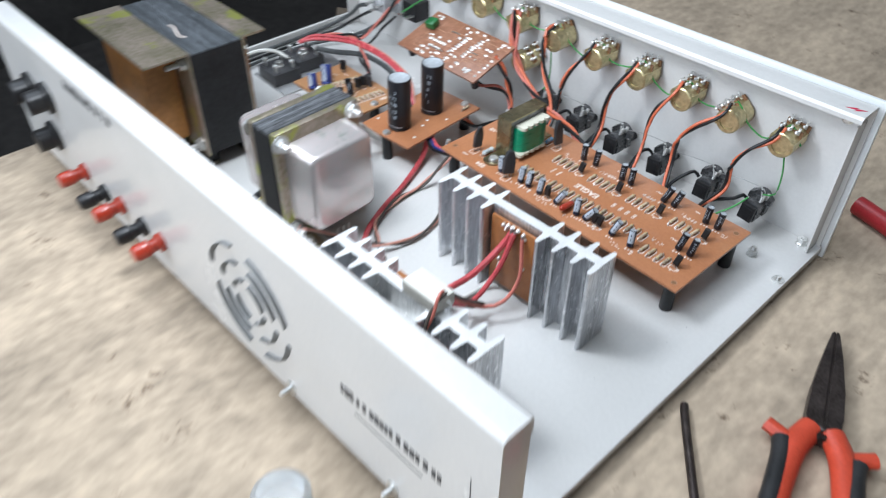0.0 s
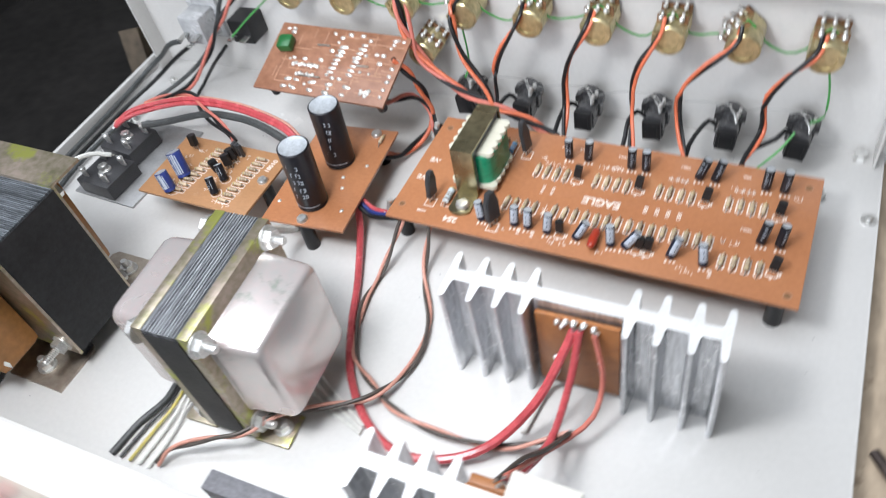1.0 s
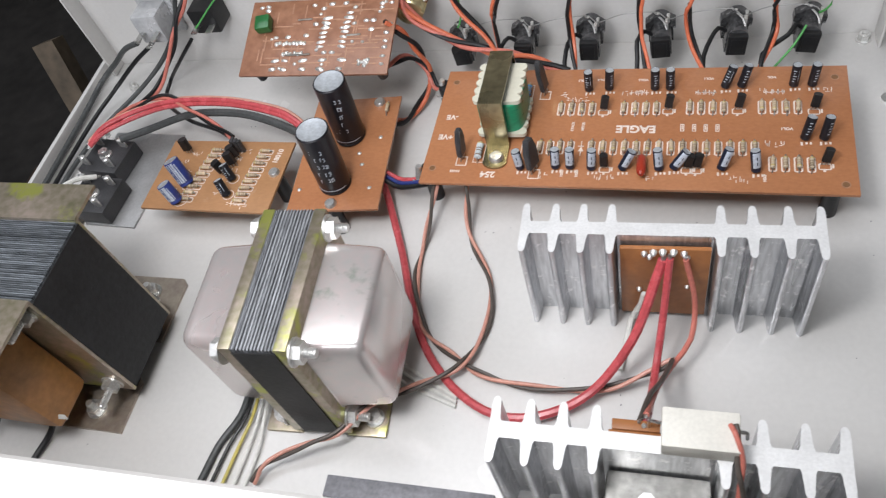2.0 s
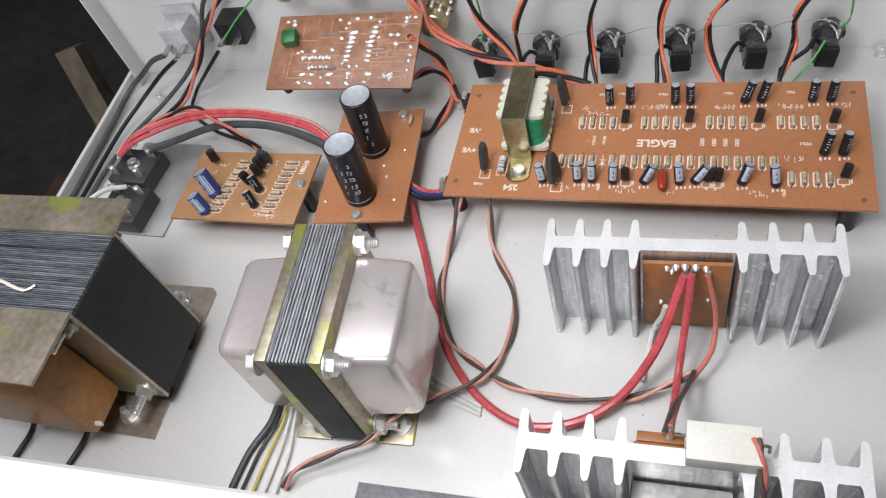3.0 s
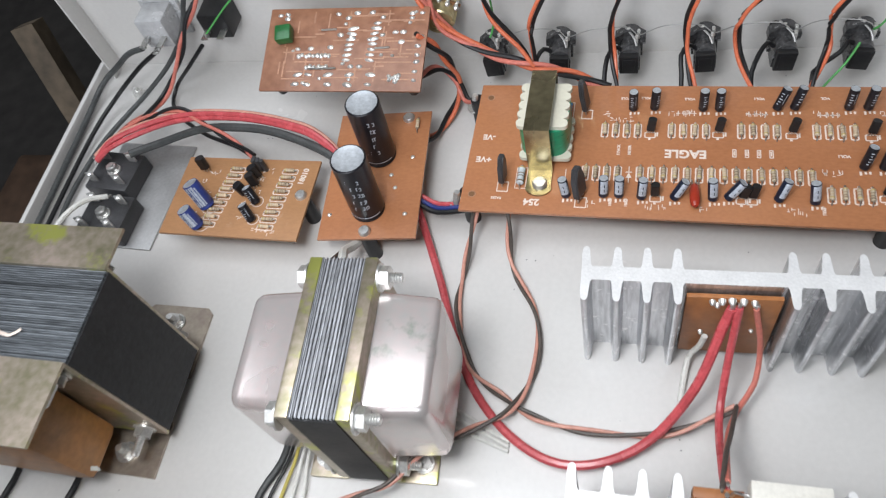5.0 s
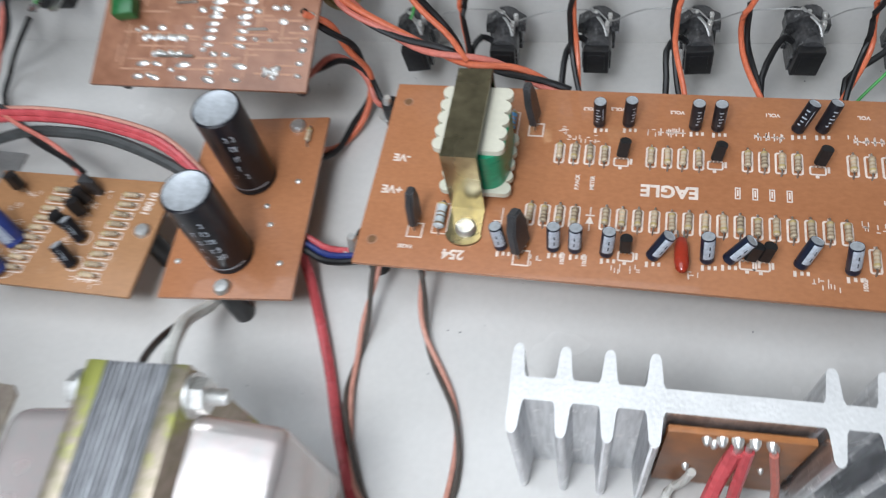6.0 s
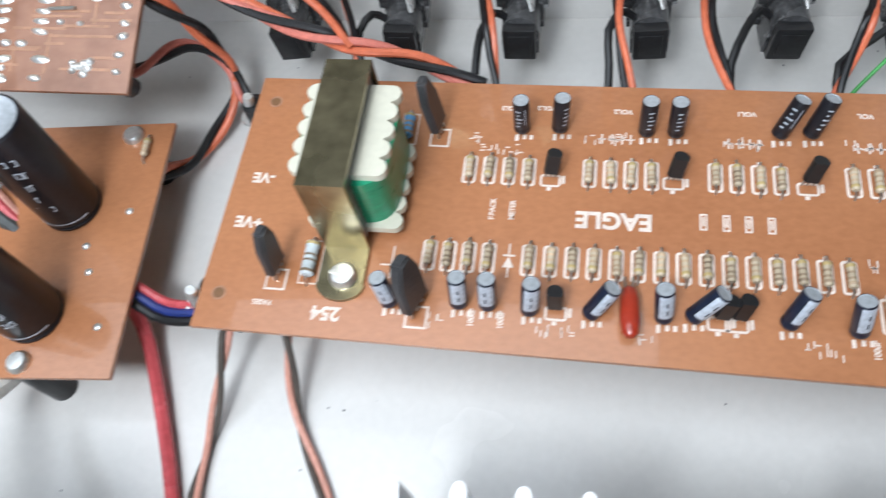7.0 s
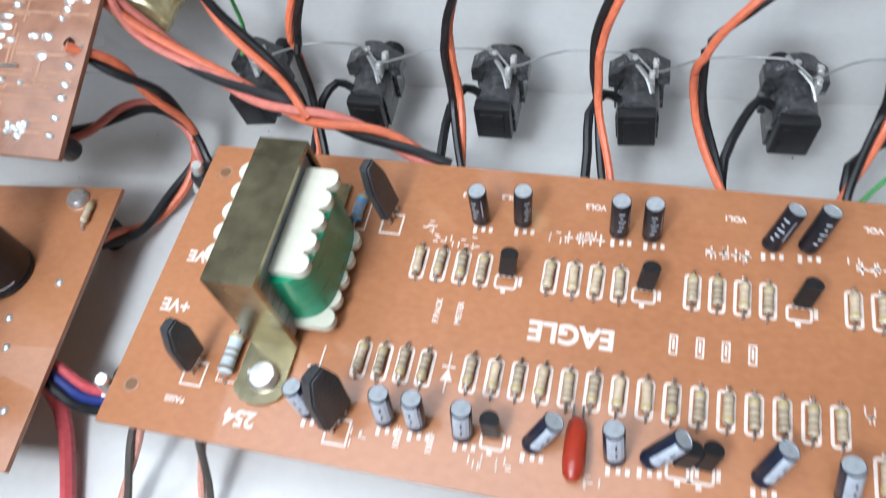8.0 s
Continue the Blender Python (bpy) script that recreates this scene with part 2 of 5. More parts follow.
def box(bm, x0, x1, y0, y1, z0, z1, bevel=0.0, m=None, mi=0):
    vs = [bm.verts.new((x * MM, y * MM, z * MM)) for x in (x0, x1) for y in (y0, y1) for z in (z0, z1)]
    fs = [bm.faces.new([vs[i] for i in q]) for q in ((0, 1, 3, 2), (4, 6, 7, 5), (0, 4, 5, 1), (2, 3, 7, 6), (0, 2, 6, 4), (1, 5, 7, 3))]
    for f in fs:
        f.material_index = mi
    if bevel:
        es = list({e for f in fs for e in f.edges})
        r = bmesh.ops.bevel(bm, geom=es, offset=bevel * MM, segments=2, affect="EDGES", profile=0.6, clamp_overlap=True)
        vs = list({v for f in r["faces"] for v in f.verts} | {v for v in vs if v.is_valid})
        for f in {f for v in vs for f in v.link_faces}:
            f.material_index = mi
    if m is not None:
        for v in vs:
            v.co = m @ v.co
    return vs


def lathe(bm, prof, n=20, m=None, mis=None):
    """Profile of (radius, height) turned round z; radius 0 closes an end."""
    m = m if m is not None else Matrix()
    rings = []
    for r, z in prof:
        if r <= 0:
            rings.append([bm.verts.new(m @ Vector((0, 0, z * MM)))])
        else:
            rings.append([bm.verts.new(m @ Vector((r * MM * math.cos(2 * math.pi * i / n), r * MM * math.sin(2 * math.pi * i / n), z * MM))) for i in range(n)])
    for k in range(len(rings) - 1):
        a, b = rings[k], rings[k + 1]
        for i in range(n):
            j = (i + 1) % n
            if len(a) == 1 and len(b) == 1:
                continue
            q = [a[0], b[i], b[j]] if len(a) == 1 else [a[i], b[0], a[j]] if len(b) == 1 else [a[i], b[i], b[j], a[j]]
            f = bm.faces.new(q)
            if mis:
                f.material_index = mis[k]


def prism(bm, pts, z0, z1, m=None, mi=0):
    """Outline in x, y pushed up from z0 to z1."""
    m = m if m is not None else Matrix()
    lo = [bm.verts.new(m @ Vector((x * MM, y * MM, z0 * MM))) for x, y in pts]
    hi = [bm.verts.new(m @ Vector((x * MM, y * MM, z1 * MM))) for x, y in pts]
    fs = [bm.faces.new(lo[::-1]), bm.faces.new(hi)]
    for i in range(len(pts)):
        j = (i + 1) % len(pts)
        fs.append(bm.faces.new([lo[i], lo[j], hi[j], hi[i]]))
    for f in fs:
        f.material_index = mi


def glide(pts, step=4):
    """A smooth line through the points."""
    P = [Vector(p) for p in pts]
    P = [2 * P[0] - P[1]] + P + [2 * P[-1] - P[-2]]
    out = []
    for i in range(1, len(P) - 2):
        a, b, c, d = P[i - 1:i + 3]
        n = max(2, int((c - b).length / step))
        for k in range(n):
            t = k / n
            out.append(0.5 * ((2 * b) + (c - a) * t + (2 * a - 5 * b + 4 * c - d) * t * t + (3 * b - a - 3 * c + d) * t ** 3))
    out.append(P[-2])
    return out


def tube(bm, line, r, n=8, mi=0, flat=1.0):
    """A tube of radius r round a line of points in mm."""
    up = Vector((0.13, 0.21, 1)).normalized()
    rings = []
    for i, p in enumerate(line):
        d = (line[min(i + 1, len(line) - 1)] - line[max(i - 1, 0)]).normalized()
        s = d.cross(up)
        s = s.normalized() if s.length > 1e-4 else Vector((1, 0, 0))
        u = s.cross(d).normalized()
        rings.append([bm.verts.new((p + s * (r * math.cos(2 * math.pi * k / n)) + u * (r * flat * math.sin(2 * math.pi * k / n))) * MM) for k in range(n)])
    for a, b in zip(rings, rings[1:]):
        for k in range(n):
            f = bm.faces.new([a[k], a[(k + 1) % n], b[(k + 1) % n], b[k]])
            f.material_index = mi
    bm.faces.new(rings[0][::-1]).material_index = mi
    bm.faces.new(rings[-1]).material_index = mi


def wire(name, pts, r, material, label, bare=0.0, group=""):
    """One insulated wire, with bare tinned ends where wanted."""
    bm = bmesh.new()
    line = glide(pts)
    tube(bm, line, r)
    if bare:
        for a, b in ((line[0], line[1]), (line[-1], line[-2])):
            d = (a - b).normalized()
            tube(bm, [a - d, a + d * bare], r * 0.55, 6, 1)
    return tagged(finish(name, bm, [material, TIN], None, True), label, "wire", group)


def twisted(name, pts, r, mats, label, pitch=26, group="", phase=0.0, spread=1.0):
    """Two or three wires twisted round one another; each is a part."""
    top = thing(name, Matrix(), label, "wire pair", group)
    line = glide(pts, 2.5)
    n = len(mats)
    for w, mt in enumerate(mats):
        off, run = [], 0.0
        for i, p in enumerate(line):
            d = (line[min(i + 1, len(line) - 1)] - line[max(i - 1, 0)]).normalized()
            if i:
                run += (p - line[i - 1]).length
            s = d.cross(Vector((0.13, 0.21, 1)))
            s = s.normalized() if s.length > 1e-4 else Vector((1, 0, 0))
            u = s.cross(d).normalized()
            a = phase + 2 * math.pi * (run / pitch + w / n) + 0.5 * math.sin(run / 17)
            q = p + (s * math.cos(a) + u * math.sin(a)) * r * (1.0 if n == 2 else 1.2) * spread
            q.z = max(q.z, r + 0.1)
            off.append(q)
        bm = bmesh.new()
        tube(bm, off, r)
        part("wire", bm, mt, top)
    return top


def writing(text, size, m, material, parent, name="printed_word"):
    c = bpy.data.curves.new("words", "FONT")
    c.offset = size * 0.000035
    c.body, c.size, c.align_x, c.align_y, c.extrude = text, size * MM, "CENTER", "CENTER", 0.00006
    o = bpy.data.objects.new("words", c)
    scene.collection.objects.link(o)
    bpy.context.view_layer.update()
    me = bpy.data.meshes.new_from_object(o.evaluated_get(bpy.context.evaluated_depsgraph_get()))
    bpy.data.objects.remove(o)
    me.materials.clear()
    me.materials.append(material)
    p = new(name, me)
    p.parent = parent
    p.matrix_basis = m
    return p


def hexagon(bm, r, z0, z1, m=None, mi=0):
    prism(bm, [(r * math.cos(math.pi / 3 * i), r * math.sin(math.pi / 3 * i)) for i in range(6)], z0, z1, m, mi)


def bolt_mesh(bm, m, head=4.2, shaft=2.0, length=12, nut=True):
    """Threaded bolt standing along z of m with a hexagon nut."""
    prof = [(0, -0.2)]
    z = 0.0
    while z < length:
        prof += [(shaft, z), (shaft * 0.86, z + 0.5)]
        z += 1.0
    prof += [(shaft * 0.8, length), (0, length)]
    lathe(bm, prof, 12, m)
    lathe(bm, [(0, 0), (head * 1.25, 0), (head * 1.25, 0.8), (0, 0.8)], 18, m)
    if nut:
        hexagon(bm, head, 0.8, 4.2, m)


def ribbon(bm, line, x0, x1, t):
    """Bent strip: a line of (y, z) with thickness t, as wide as x0 to x1."""
    P = [Vector((q[0], q[1], 0)) for q in line]
    out, inn = [], []
    for i, p in enumerate(P):
        d0 = (p - P[i - 1]).normalized() if i else (P[1] - P[0]).normalized()
        d1 = (P[i + 1] - p).normalized() if i < len(P) - 1 else d0
        n0, n1 = Vector((-d0.y, d0.x, 0)), Vector((-d1.y, d1.x, 0))
        n = (n0 + n1).normalized()
        k = t / 2 / max(0.4, n.dot(n0))
        out.append(p + n * k)
        inn.append(p - n * k)
    ring = out + inn[::-1]
    lo = [bm.verts.new((x0 * MM, q.x * MM, q.y * MM)) for q in ring]
    hi = [bm.verts.new((x1 * MM, q.x * MM, q.y * MM)) for q in ring]
    n, m = len(ring), len(P)
    for i in range(n):
        j = (i + 1) % n
        bm.faces.new([lo[i], lo[j], hi[j], hi[i]])
    for v in (lo, hi):
        for i in range(m - 1):
            bm.faces.new([v[i], v[i + 1], v[n - 2 - i], v[n - 1 - i]])


def pill(bm, x, y, w, h, z, t=0.5, r=0.9):
    """Printed outline: a closed line of width t round a rectangle with round corners."""
    rings = []
    for o in (0.0, t):
        q, rr = [], max(0.2, r - o)
        for cx, cy, a0 in ((w - r, h - r, 0), (-w + r, h - r, 90), (-w + r, -h + r, 180), (w - r, -h + r, 270)):
            q += [(x + cx + rr * math.cos(radians(a0 + 30 * i)), y + cy + rr * math.sin(radians(a0 + 30 * i))) for i in range(4)]
        rings.append([bm.verts.new((u * MM, v * MM, z * MM)) for u, v in q])
    n = len(rings[0])
    for i in range(n):
        j = (i + 1) % n
        bm.faces.new([rings[0][i], rings[0][j], rings[1][j], rings[1][i]])

# ---- the bench and the room round it ----
BENCH_Z = -10.0
bm = bmesh.new()
box(bm, -262, 900, -900, 900, BENCH_Z - 30, BENCH_Z, 3)
bench = tagged(part("table_top", bm, BENCH, None), "worn beige dusty bench board with dark specks", "workbench", kind="structure")
for x, y in ((-220, -840), (840, -840), (-220, 840), (840, 840)):
    bm = bmesh.new()
    box(bm, x - 30, x + 30, y - 30, y + 30, -760, BENCH_Z - 30, 2)
    part("bench_leg", bm, WOODD, bench)
# east and west walls are out of view, dark so they bounce little light
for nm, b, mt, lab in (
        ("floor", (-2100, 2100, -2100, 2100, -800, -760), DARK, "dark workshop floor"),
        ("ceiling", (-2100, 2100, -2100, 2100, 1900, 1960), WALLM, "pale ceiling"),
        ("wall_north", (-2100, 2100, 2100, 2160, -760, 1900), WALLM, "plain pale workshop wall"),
        ("wall_east", (2100, 2160, -2100, 2100, -760, 1900), DARK, "unseen side wall, kept dark to cut bounced light"),
        ("wall_west", (-2160, -2100, -2100, 2100, -760, 1900), DARK, "unseen side wall, kept dark to cut bounced light")):
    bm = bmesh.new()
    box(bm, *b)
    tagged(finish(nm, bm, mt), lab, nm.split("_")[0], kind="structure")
bm = bmesh.new()
for b in ((-2100, -1100, -760, 1900), (900, 2100, -760, 1900), (-1100, 900, 1600, 1900)):
    box(bm, b[0], b[1], -2160, -2100, b[2], b[3])
tagged(finish("wall_south", bm, WALLM), "pale workshop wall with an open doorway", "wall", kind="structure")

# crossed legs of a dark wooden stool beside the bench, with a cloth behind it
stool = thing("stool", mm(-420, 150, -760), "dark wooden stool with crossed brown legs", "stool")
bm = bmesh.new()
box(bm, -110, 60, -150, 60, 520, 560, 6)
part("seat", bm, WOODD, stool)
for a, b, mt in (((-60, -190, 0), (60, 210, 640), BEAM), ((60, -120, 0), (-90, 160, 640), BEAM), ((-80, 120, 0), (70, -160, 640), WOODD)):
    bm = bmesh.new()
    tube(bm, [Vector(a), Vector(b)], 17, 4)
    part("leg", bm, mt, stool, smooth=False)
bm = bmesh.new()
bmesh.ops.create_grid(bm, x_segments=24, y_segments=24, size=0.3)
for v in bm.verts:
    v.co.z = 0.05 * noise.noise(v.co * 9) + 0.02 * noise.noise(v.co * 25)
bmesh.ops.solidify(bm, geom=bm.faces[:], thickness=0.004)
cl = tagged(part("cloth", bm, CLOTH, None), "crumpled grey-green cloth lying beside the bench", "cloth")
cl.matrix_basis = mm(-560, 420, -690)

# ---- the open case ----
X0, X1, Y0, Y1, TOP = -258.0, 237.0, -190.0, 131.0, 104.0
XF = 230.5
case = thing("amplifier_case", Matrix(), "open pale grey painted steel amplifier case without its cover", "amplifier case")
bm = bmesh.new()
box(bm, X0, XF, Y0, Y1 + 1.2, -1.4, 0, 0.4)
part("floor_plate", bm, PAINT, case)
bm = bmesh.new()
box(bm, X0, X0 + 3.0, Y0 + 20, Y1 - 2, 0.0, 9, 0.5)
part("side_flange", bm, PAINT, case, "turned-up painted edge")
bm = bmesh.new()
box(bm, XF - 0.2, XF + 1.0, Y0 + 18, Y1 - 2, -6, -0.1, 0.3)
part("side_flange", bm, PAINT, case)


def lip(bm, y, out, top, width, x0, x1, ret=9.0):
    """An upright sheet whose top rolls over inwards into a wide lip and a short return."""
    r, prof = 3.0, []
    s = -out
    prof += [(y, 0.05)]
    prof += [(y + s * r * (1 - math.cos(a)), top - r + r * math.sin(a)) for a in [math.pi / 2 * i / 5 for i in range(6)]]
    prof += [(y + s * (width - 1.5), top), (y + s * width, top - 1.5), (y + s * width, top - ret), (y + s * (width - 1), top - ret),
             (y + s * (width - 1), top - 1.2 - 0.6), (y + s * (r + 1), top - 1.2)]
    prof += [(y + s * 1.2, top - r - 1), (y + s * 1.2, 0.05)]
    for x in (x0, x1):
        bm.faces.new([bm.verts.new((x * MM, q[0] * MM, q[1] * MM)) for q in prof])
    bm.verts.ensure_lookup_table()
    n = len(prof)
    for i in range(n):
        j = (i + 1) % n
        bm.faces.new([bm.verts[i], bm.verts[j], bm.verts[n + j], bm.verts[n + i]])


bm = bmesh.new()
lip(bm, Y0, -1, TOP, 16, X0 + 2, X1 + 1)
rear = part("rear_panel", bm, PAINT, case)
bm = bmesh.new()
lip(bm, Y1, 1, TOP, 22, X0 + 6, XF - 0.5, 4.0)
part("front_panel", bm, PAINT, case)
bm = bmesh.new()
box(bm, X1 - 0.4, X1 + 0.8, Y0 + 1.3, Y0 + 15.5, 0.1, TOP - 1.6, 0.3)
part("corner_flange", bm, PAINT, case, "short turned-in end of the rear panel")
bm = bmesh.new()
box(bm, X1 - 13.2, X1 - 12.7, Y0 - 0.2, Y0 - 0.02, 0.5, 66)
part("panel_seam", bm, DARKINK, case, "thin dark seam in the rear panel")
bm = bmesh.new()
box(bm, X0 - 6, XF + 3, Y1 + 1.4, Y1 + 4.6, BENCH_Z + 1, TOP + 2, 0.8)
face = part("face_plate", bm, FACE, case, "white front face plate")
for x in (X0 + 8, XF - 4.5):
    bm = bmesh.new()
    box(bm, x, x + 1.2, Y1 - 14, Y1 - 0.2, 0.1, TOP - 10, 0.3)
    part("corner_tab", bm, PAINT, case)
bm = bmesh.new()
prism(bm, [(217, 115), (223, 119), (222, 117), (228, 119), (222.5, 114), (223, 116.1)], TOP + 0.02, TOP + 0.2)
part("red_mark", bm, REDINK, case, "small red painted mark")
bm = bmesh.new()
lathe(bm, [(0, -3), (3.4, -3), (3.4, -1.4), (2.6, -0.2), (1.2, 0.3), (0, 0.4)], 16, mm(221.5, Y1 - 20.4, 99.2, 90))
part("lip_screw", bm, BOLT, case, "bright domed screw under the front lip")
# vents, sockets and print on the outside of the rear panel
for i in range(12):
    bm = bmesh.new()
    r0, q = 13 + 10.5 * (i // 4), i % 4
    arc = [Vector((66 + r0 * math.cos(t), Y0 - 0.1, 47 + r0 * math.sin(t))) for t in [radians(90 * q + 12 + 66 * s / 14) for s in range(15)]]
    tube(bm, arc, 2.3, 6, 0, 0.3)
    part("vent_slot", bm, VENTM, rear, "grey curved vent slot")
prng = random.Random(3)
xq = 141.0
while xq < 206:
    w = prng.uniform(1.4, 3.2)
    bm = bmesh.new()
    box(bm, xq, xq + w, Y0 - 0.25, Y0 - 0.02, 43.5, 49.5 + prng.uniform(-0.6, 0.4))
    part("print_bar", bm, DARKINK, rear, "short dark bar of printing")
    xq += w + prng.choice((0.7, 0.9, 1.0, 2.4))
bm = bmesh.new()
box(bm, 150, 196, Y0 - 0.2, Y0 - 0.02, 35.5, 36.3)
part("print_bar", bm, DARKINK, rear, "thin dark line of printing")

xq = -130.0
while xq < -66:
    w = prng.uniform(1.2, 2.6)
    bm = bmesh.new()
    box(bm, xq, xq + w, Y0 - 0.25, Y0 - 0.02, 91 + prng.uniform(-0.5, 0.5), 96 + prng.uniform(-0.8, 0.8))
    part("print_bar", bm, DARKINK, rear, "short dark bar of printing")
    xq += w + prng.choice((0.8, 1.0, 1.2, 4.5))
for x, z, mt, lab in ((-148, 20, REDC, "red binding post"), (-118, 18, PLASTIC, "black binding post"), (-92, 22, REDC, "red binding post"), (-62, 22, PLASTIC, "black binding post"), (-38, 24, REDC, "red binding post")):
    bm = bmesh.new()
    lathe(bm, [(0, 0), (6, 0), (6, 3), (4, 4), (4, 8), (5.2, 9), (5.2, 17), (4, 19), (0, 19)], 18, mm(x, Y0 - 0.05, z, 90))
    post = tagged(part("binding_post", bm, mt, None), lab + " on the rear panel", "binding post", "rear posts")
for x, z in ((-190, 30), (-205, 62), (-175, 66)):
    bm = bmesh.new()
    lathe(bm, [(0, 0), (11, 0), (11, 3), (8, 4), (8, 14), (0, 14)], 20, mm(x, Y0 - 0.05, z, 90))
    tagged(part("fuse_holder", bm, PLASTIC, None), "black fuse holder on the rear panel", "fuse holder", "rear fittings")
for x in (93, 175):
    bm = bmesh.new()
    bolt_mesh(bm, mm(x, Y0 - 0.02, -0.5 + 4, 90), 3.4, 1.6, 7, False)
    tagged(part("screw", bm, BOLT, None), "bright screw in the rear panel", "screw", "rear screws")
for x, y in ((-235, -170), (215, -170), (-235, 110), (215, 110)):
    bm = bmesh.new()
    lathe(bm, [(0, BENCH_Z), (8, BENCH_Z), (9, -1.4), (0, -1.4)], 16, mm(x, y, 0))
    part("foot", bm, PLASTIC, case, "black rubber foot")
for x, y, h in ((220, 124, 5), (203.5, 90.5, 7), (-226, 103, 6), (227, 80, 3), (-230, 60, 4)):
    bm = bmesh.new()
    bolt_mesh(bm, mm(x, y, 0.02), 3.0, 1.6, h, h > 4)
    tagged(part("floor_bolt", bm, BOLT, None), "short bright bolt through the case floor", "bolt", "case bolts")

# ---- board components ----
def resistor_mesh(body=RESB, length=6.3, r=1.15, lead=2.0):
    """Axial resistor along y, lying at z = r."""
    bm = bmesh.new()
    h = length / 2
    m = mm(0, 0, r + 0.3, -90)
    prof, mis = [(0, -h)], []
    for rr, z in ((r * 0.7, -h), (r, -h + 0.5), (r, -h + 1.3), (r * 0.88, -h + 1.7), (r * 0.88, -1.2), (r * 0.88, -0.6), (r * 0.88, 0.3), (r * 0.88, 0.9), (r * 0.88, h - 1.7), (r, h - 1.3), (r, h - 0.5), (r * 0.7, h), (0, h)):
        prof.append((rr, z))
    mis = [0, 0, 1, 0, 0, 1, 0, 1, 0, 0, 2, 0, 0]
    lathe(bm, prof, 10, m, mis)
    for s in (-1, 1):
        tube(bm, [Vector((0, s * h, r + 0.3)), Vector((0, s * (h + lead * 0.6), r + 0.3)), Vector((0, s * (h + lead), 0))], 0.3, 5, 3)
    return bm, [body, BAND, GOLD, TIN]


def cap_mesh(r, h, sleeve, stripe=True):
    """Upright electrolytic can with a sleeve, crimped top and a printed stripe."""
    bm = bmesh.new()
    lathe(bm, [(0, 0.4), (r * 0.9, 0.4), (r, 0.9), (r, 1.6), (r * 0.95, 2.1), (r, 2.6), (r, h - 0.5), (r * 0.95, h), (r * 0.90, h - 0.05), (r * 0.87, h - 0.2), (0, h - 0.2)],
          22, None, [0, 0, 0, 0, 0, 0, 0, 0, 1, 1])
    def patch(a0, a1, z0, z1, off, mi, n=4):
        pts = [(math.cos(a), math.sin(a)) for a in [radians(a0 + (a1 - a0) * i / n) for i in range(n + 1)]]
        for i in range(n):
            q = [bm.verts.new((pts[k][0] * (r + off) * MM, pts[k][1] * (r + off) * MM, z * MM)) for k, z in ((i, z0), (i + 1, z0), (i + 1, z1), (i, z1))]
            bm.faces.new(q).material_index = mi
    if stripe == "dashes":
        for k in range(5):
            patch(-108 + 7 * (k % 2), -84 + 11 * (k % 3), h * (0.30 + 0.12 * k), h * (0.335 + 0.12 * k), 0.04, 2, 2)
        patch(-44, -39, h * 0.35, h * 0.85, 0.04, 2, 2)
    elif stripe:
        patch(-140, -46, 2.8, h - 0.5, 0.05, 2)
        for k in range(2):
            patch(-97, -87, h * (0.38 + 0.25 * k), h * (0.52 + 0.25 * k), 0.09, 0, 2)
        patch(-40, -32, 3, h - 1.5, 0.05, 2, 2)
    for s in (-1, 1):
        tube(bm, [Vector((s * r * 0.45, 0, -0.2)), Vector((s * r * 0.45, 0, 1.0))], 0.3, 5, 3)
    return bm, [sleeve, CAPTOP, STRIPE, TIN]


def to92_mesh():
    bm = bmesh.new()
    pts = [(2.0 * math.cos(a), 2.0 * math.sin(a)) for a in [radians(-40 + 260 * i / 12) for i in range(13)]]
    prism(bm, pts, 3.2, 9.4)
    for x in (-1.3, 0, 1.3):
        tube(bm, [Vector((x, 0, 3.6)), Vector((x, 0, -0.2))], 0.28, 5, 1)
    return bm, [PLASTIC, TIN]


def tab_mesh(w, t, h, legs=4.0):
    """Flat moulded power transistor standing on three legs, with a tapered top."""
    bm = bmesh.new()
    prism(bm, [(-w / 2, legs), (w / 2, legs), (w / 2, legs + h * 0.62), (w * 0.24, legs + h), (-w * 0.24, legs + h), (-w / 2, legs + h * 0.62)], -t / 2, t / 2, mm(0, 0, 0, 90))
    bmesh.ops.bevel(bm, geom=bm.edges[:], offset=0.0005, segments=2, affect="EDGES")
    for x in (-w * 0.3, 0, w * 0.3):
        tube(bm, [Vector((x, 0, legs + 0.3)), Vector((x, 0, -0.2))], 0.45, 5, 1)
    return bm, [MATTE, TIN]


def frame_strip(bm, x0, x1, y0, y1, z, w=0.35):
    for b in ((x0, x1, y0, y0 + w), (x0, x1, y1 - w, y1), (x0, x0 + w, y0 + w, y1 - w), (x1 - w, x1, y0 + w, y1 - w)):
        box(bm, *b, z, z + 0.12)


def scatter_print(bm, x, y, z, rng, n=6, s=5.0):
    """Small marks of board print."""
    for _ in range(n):
        a, b = x + rng.uniform(-s, s), y + rng.uniform(-1.5, 1.5)
        if rng.random() < 0.5:
            box(bm, a - 0.16, a + 0.16, b - 0.85, b + 0.85, z, z + 0.12)
        else:
            box(bm, a - 0.6, a + 0.6, b - 0.16, b + 0.16, z, z + 0.12)


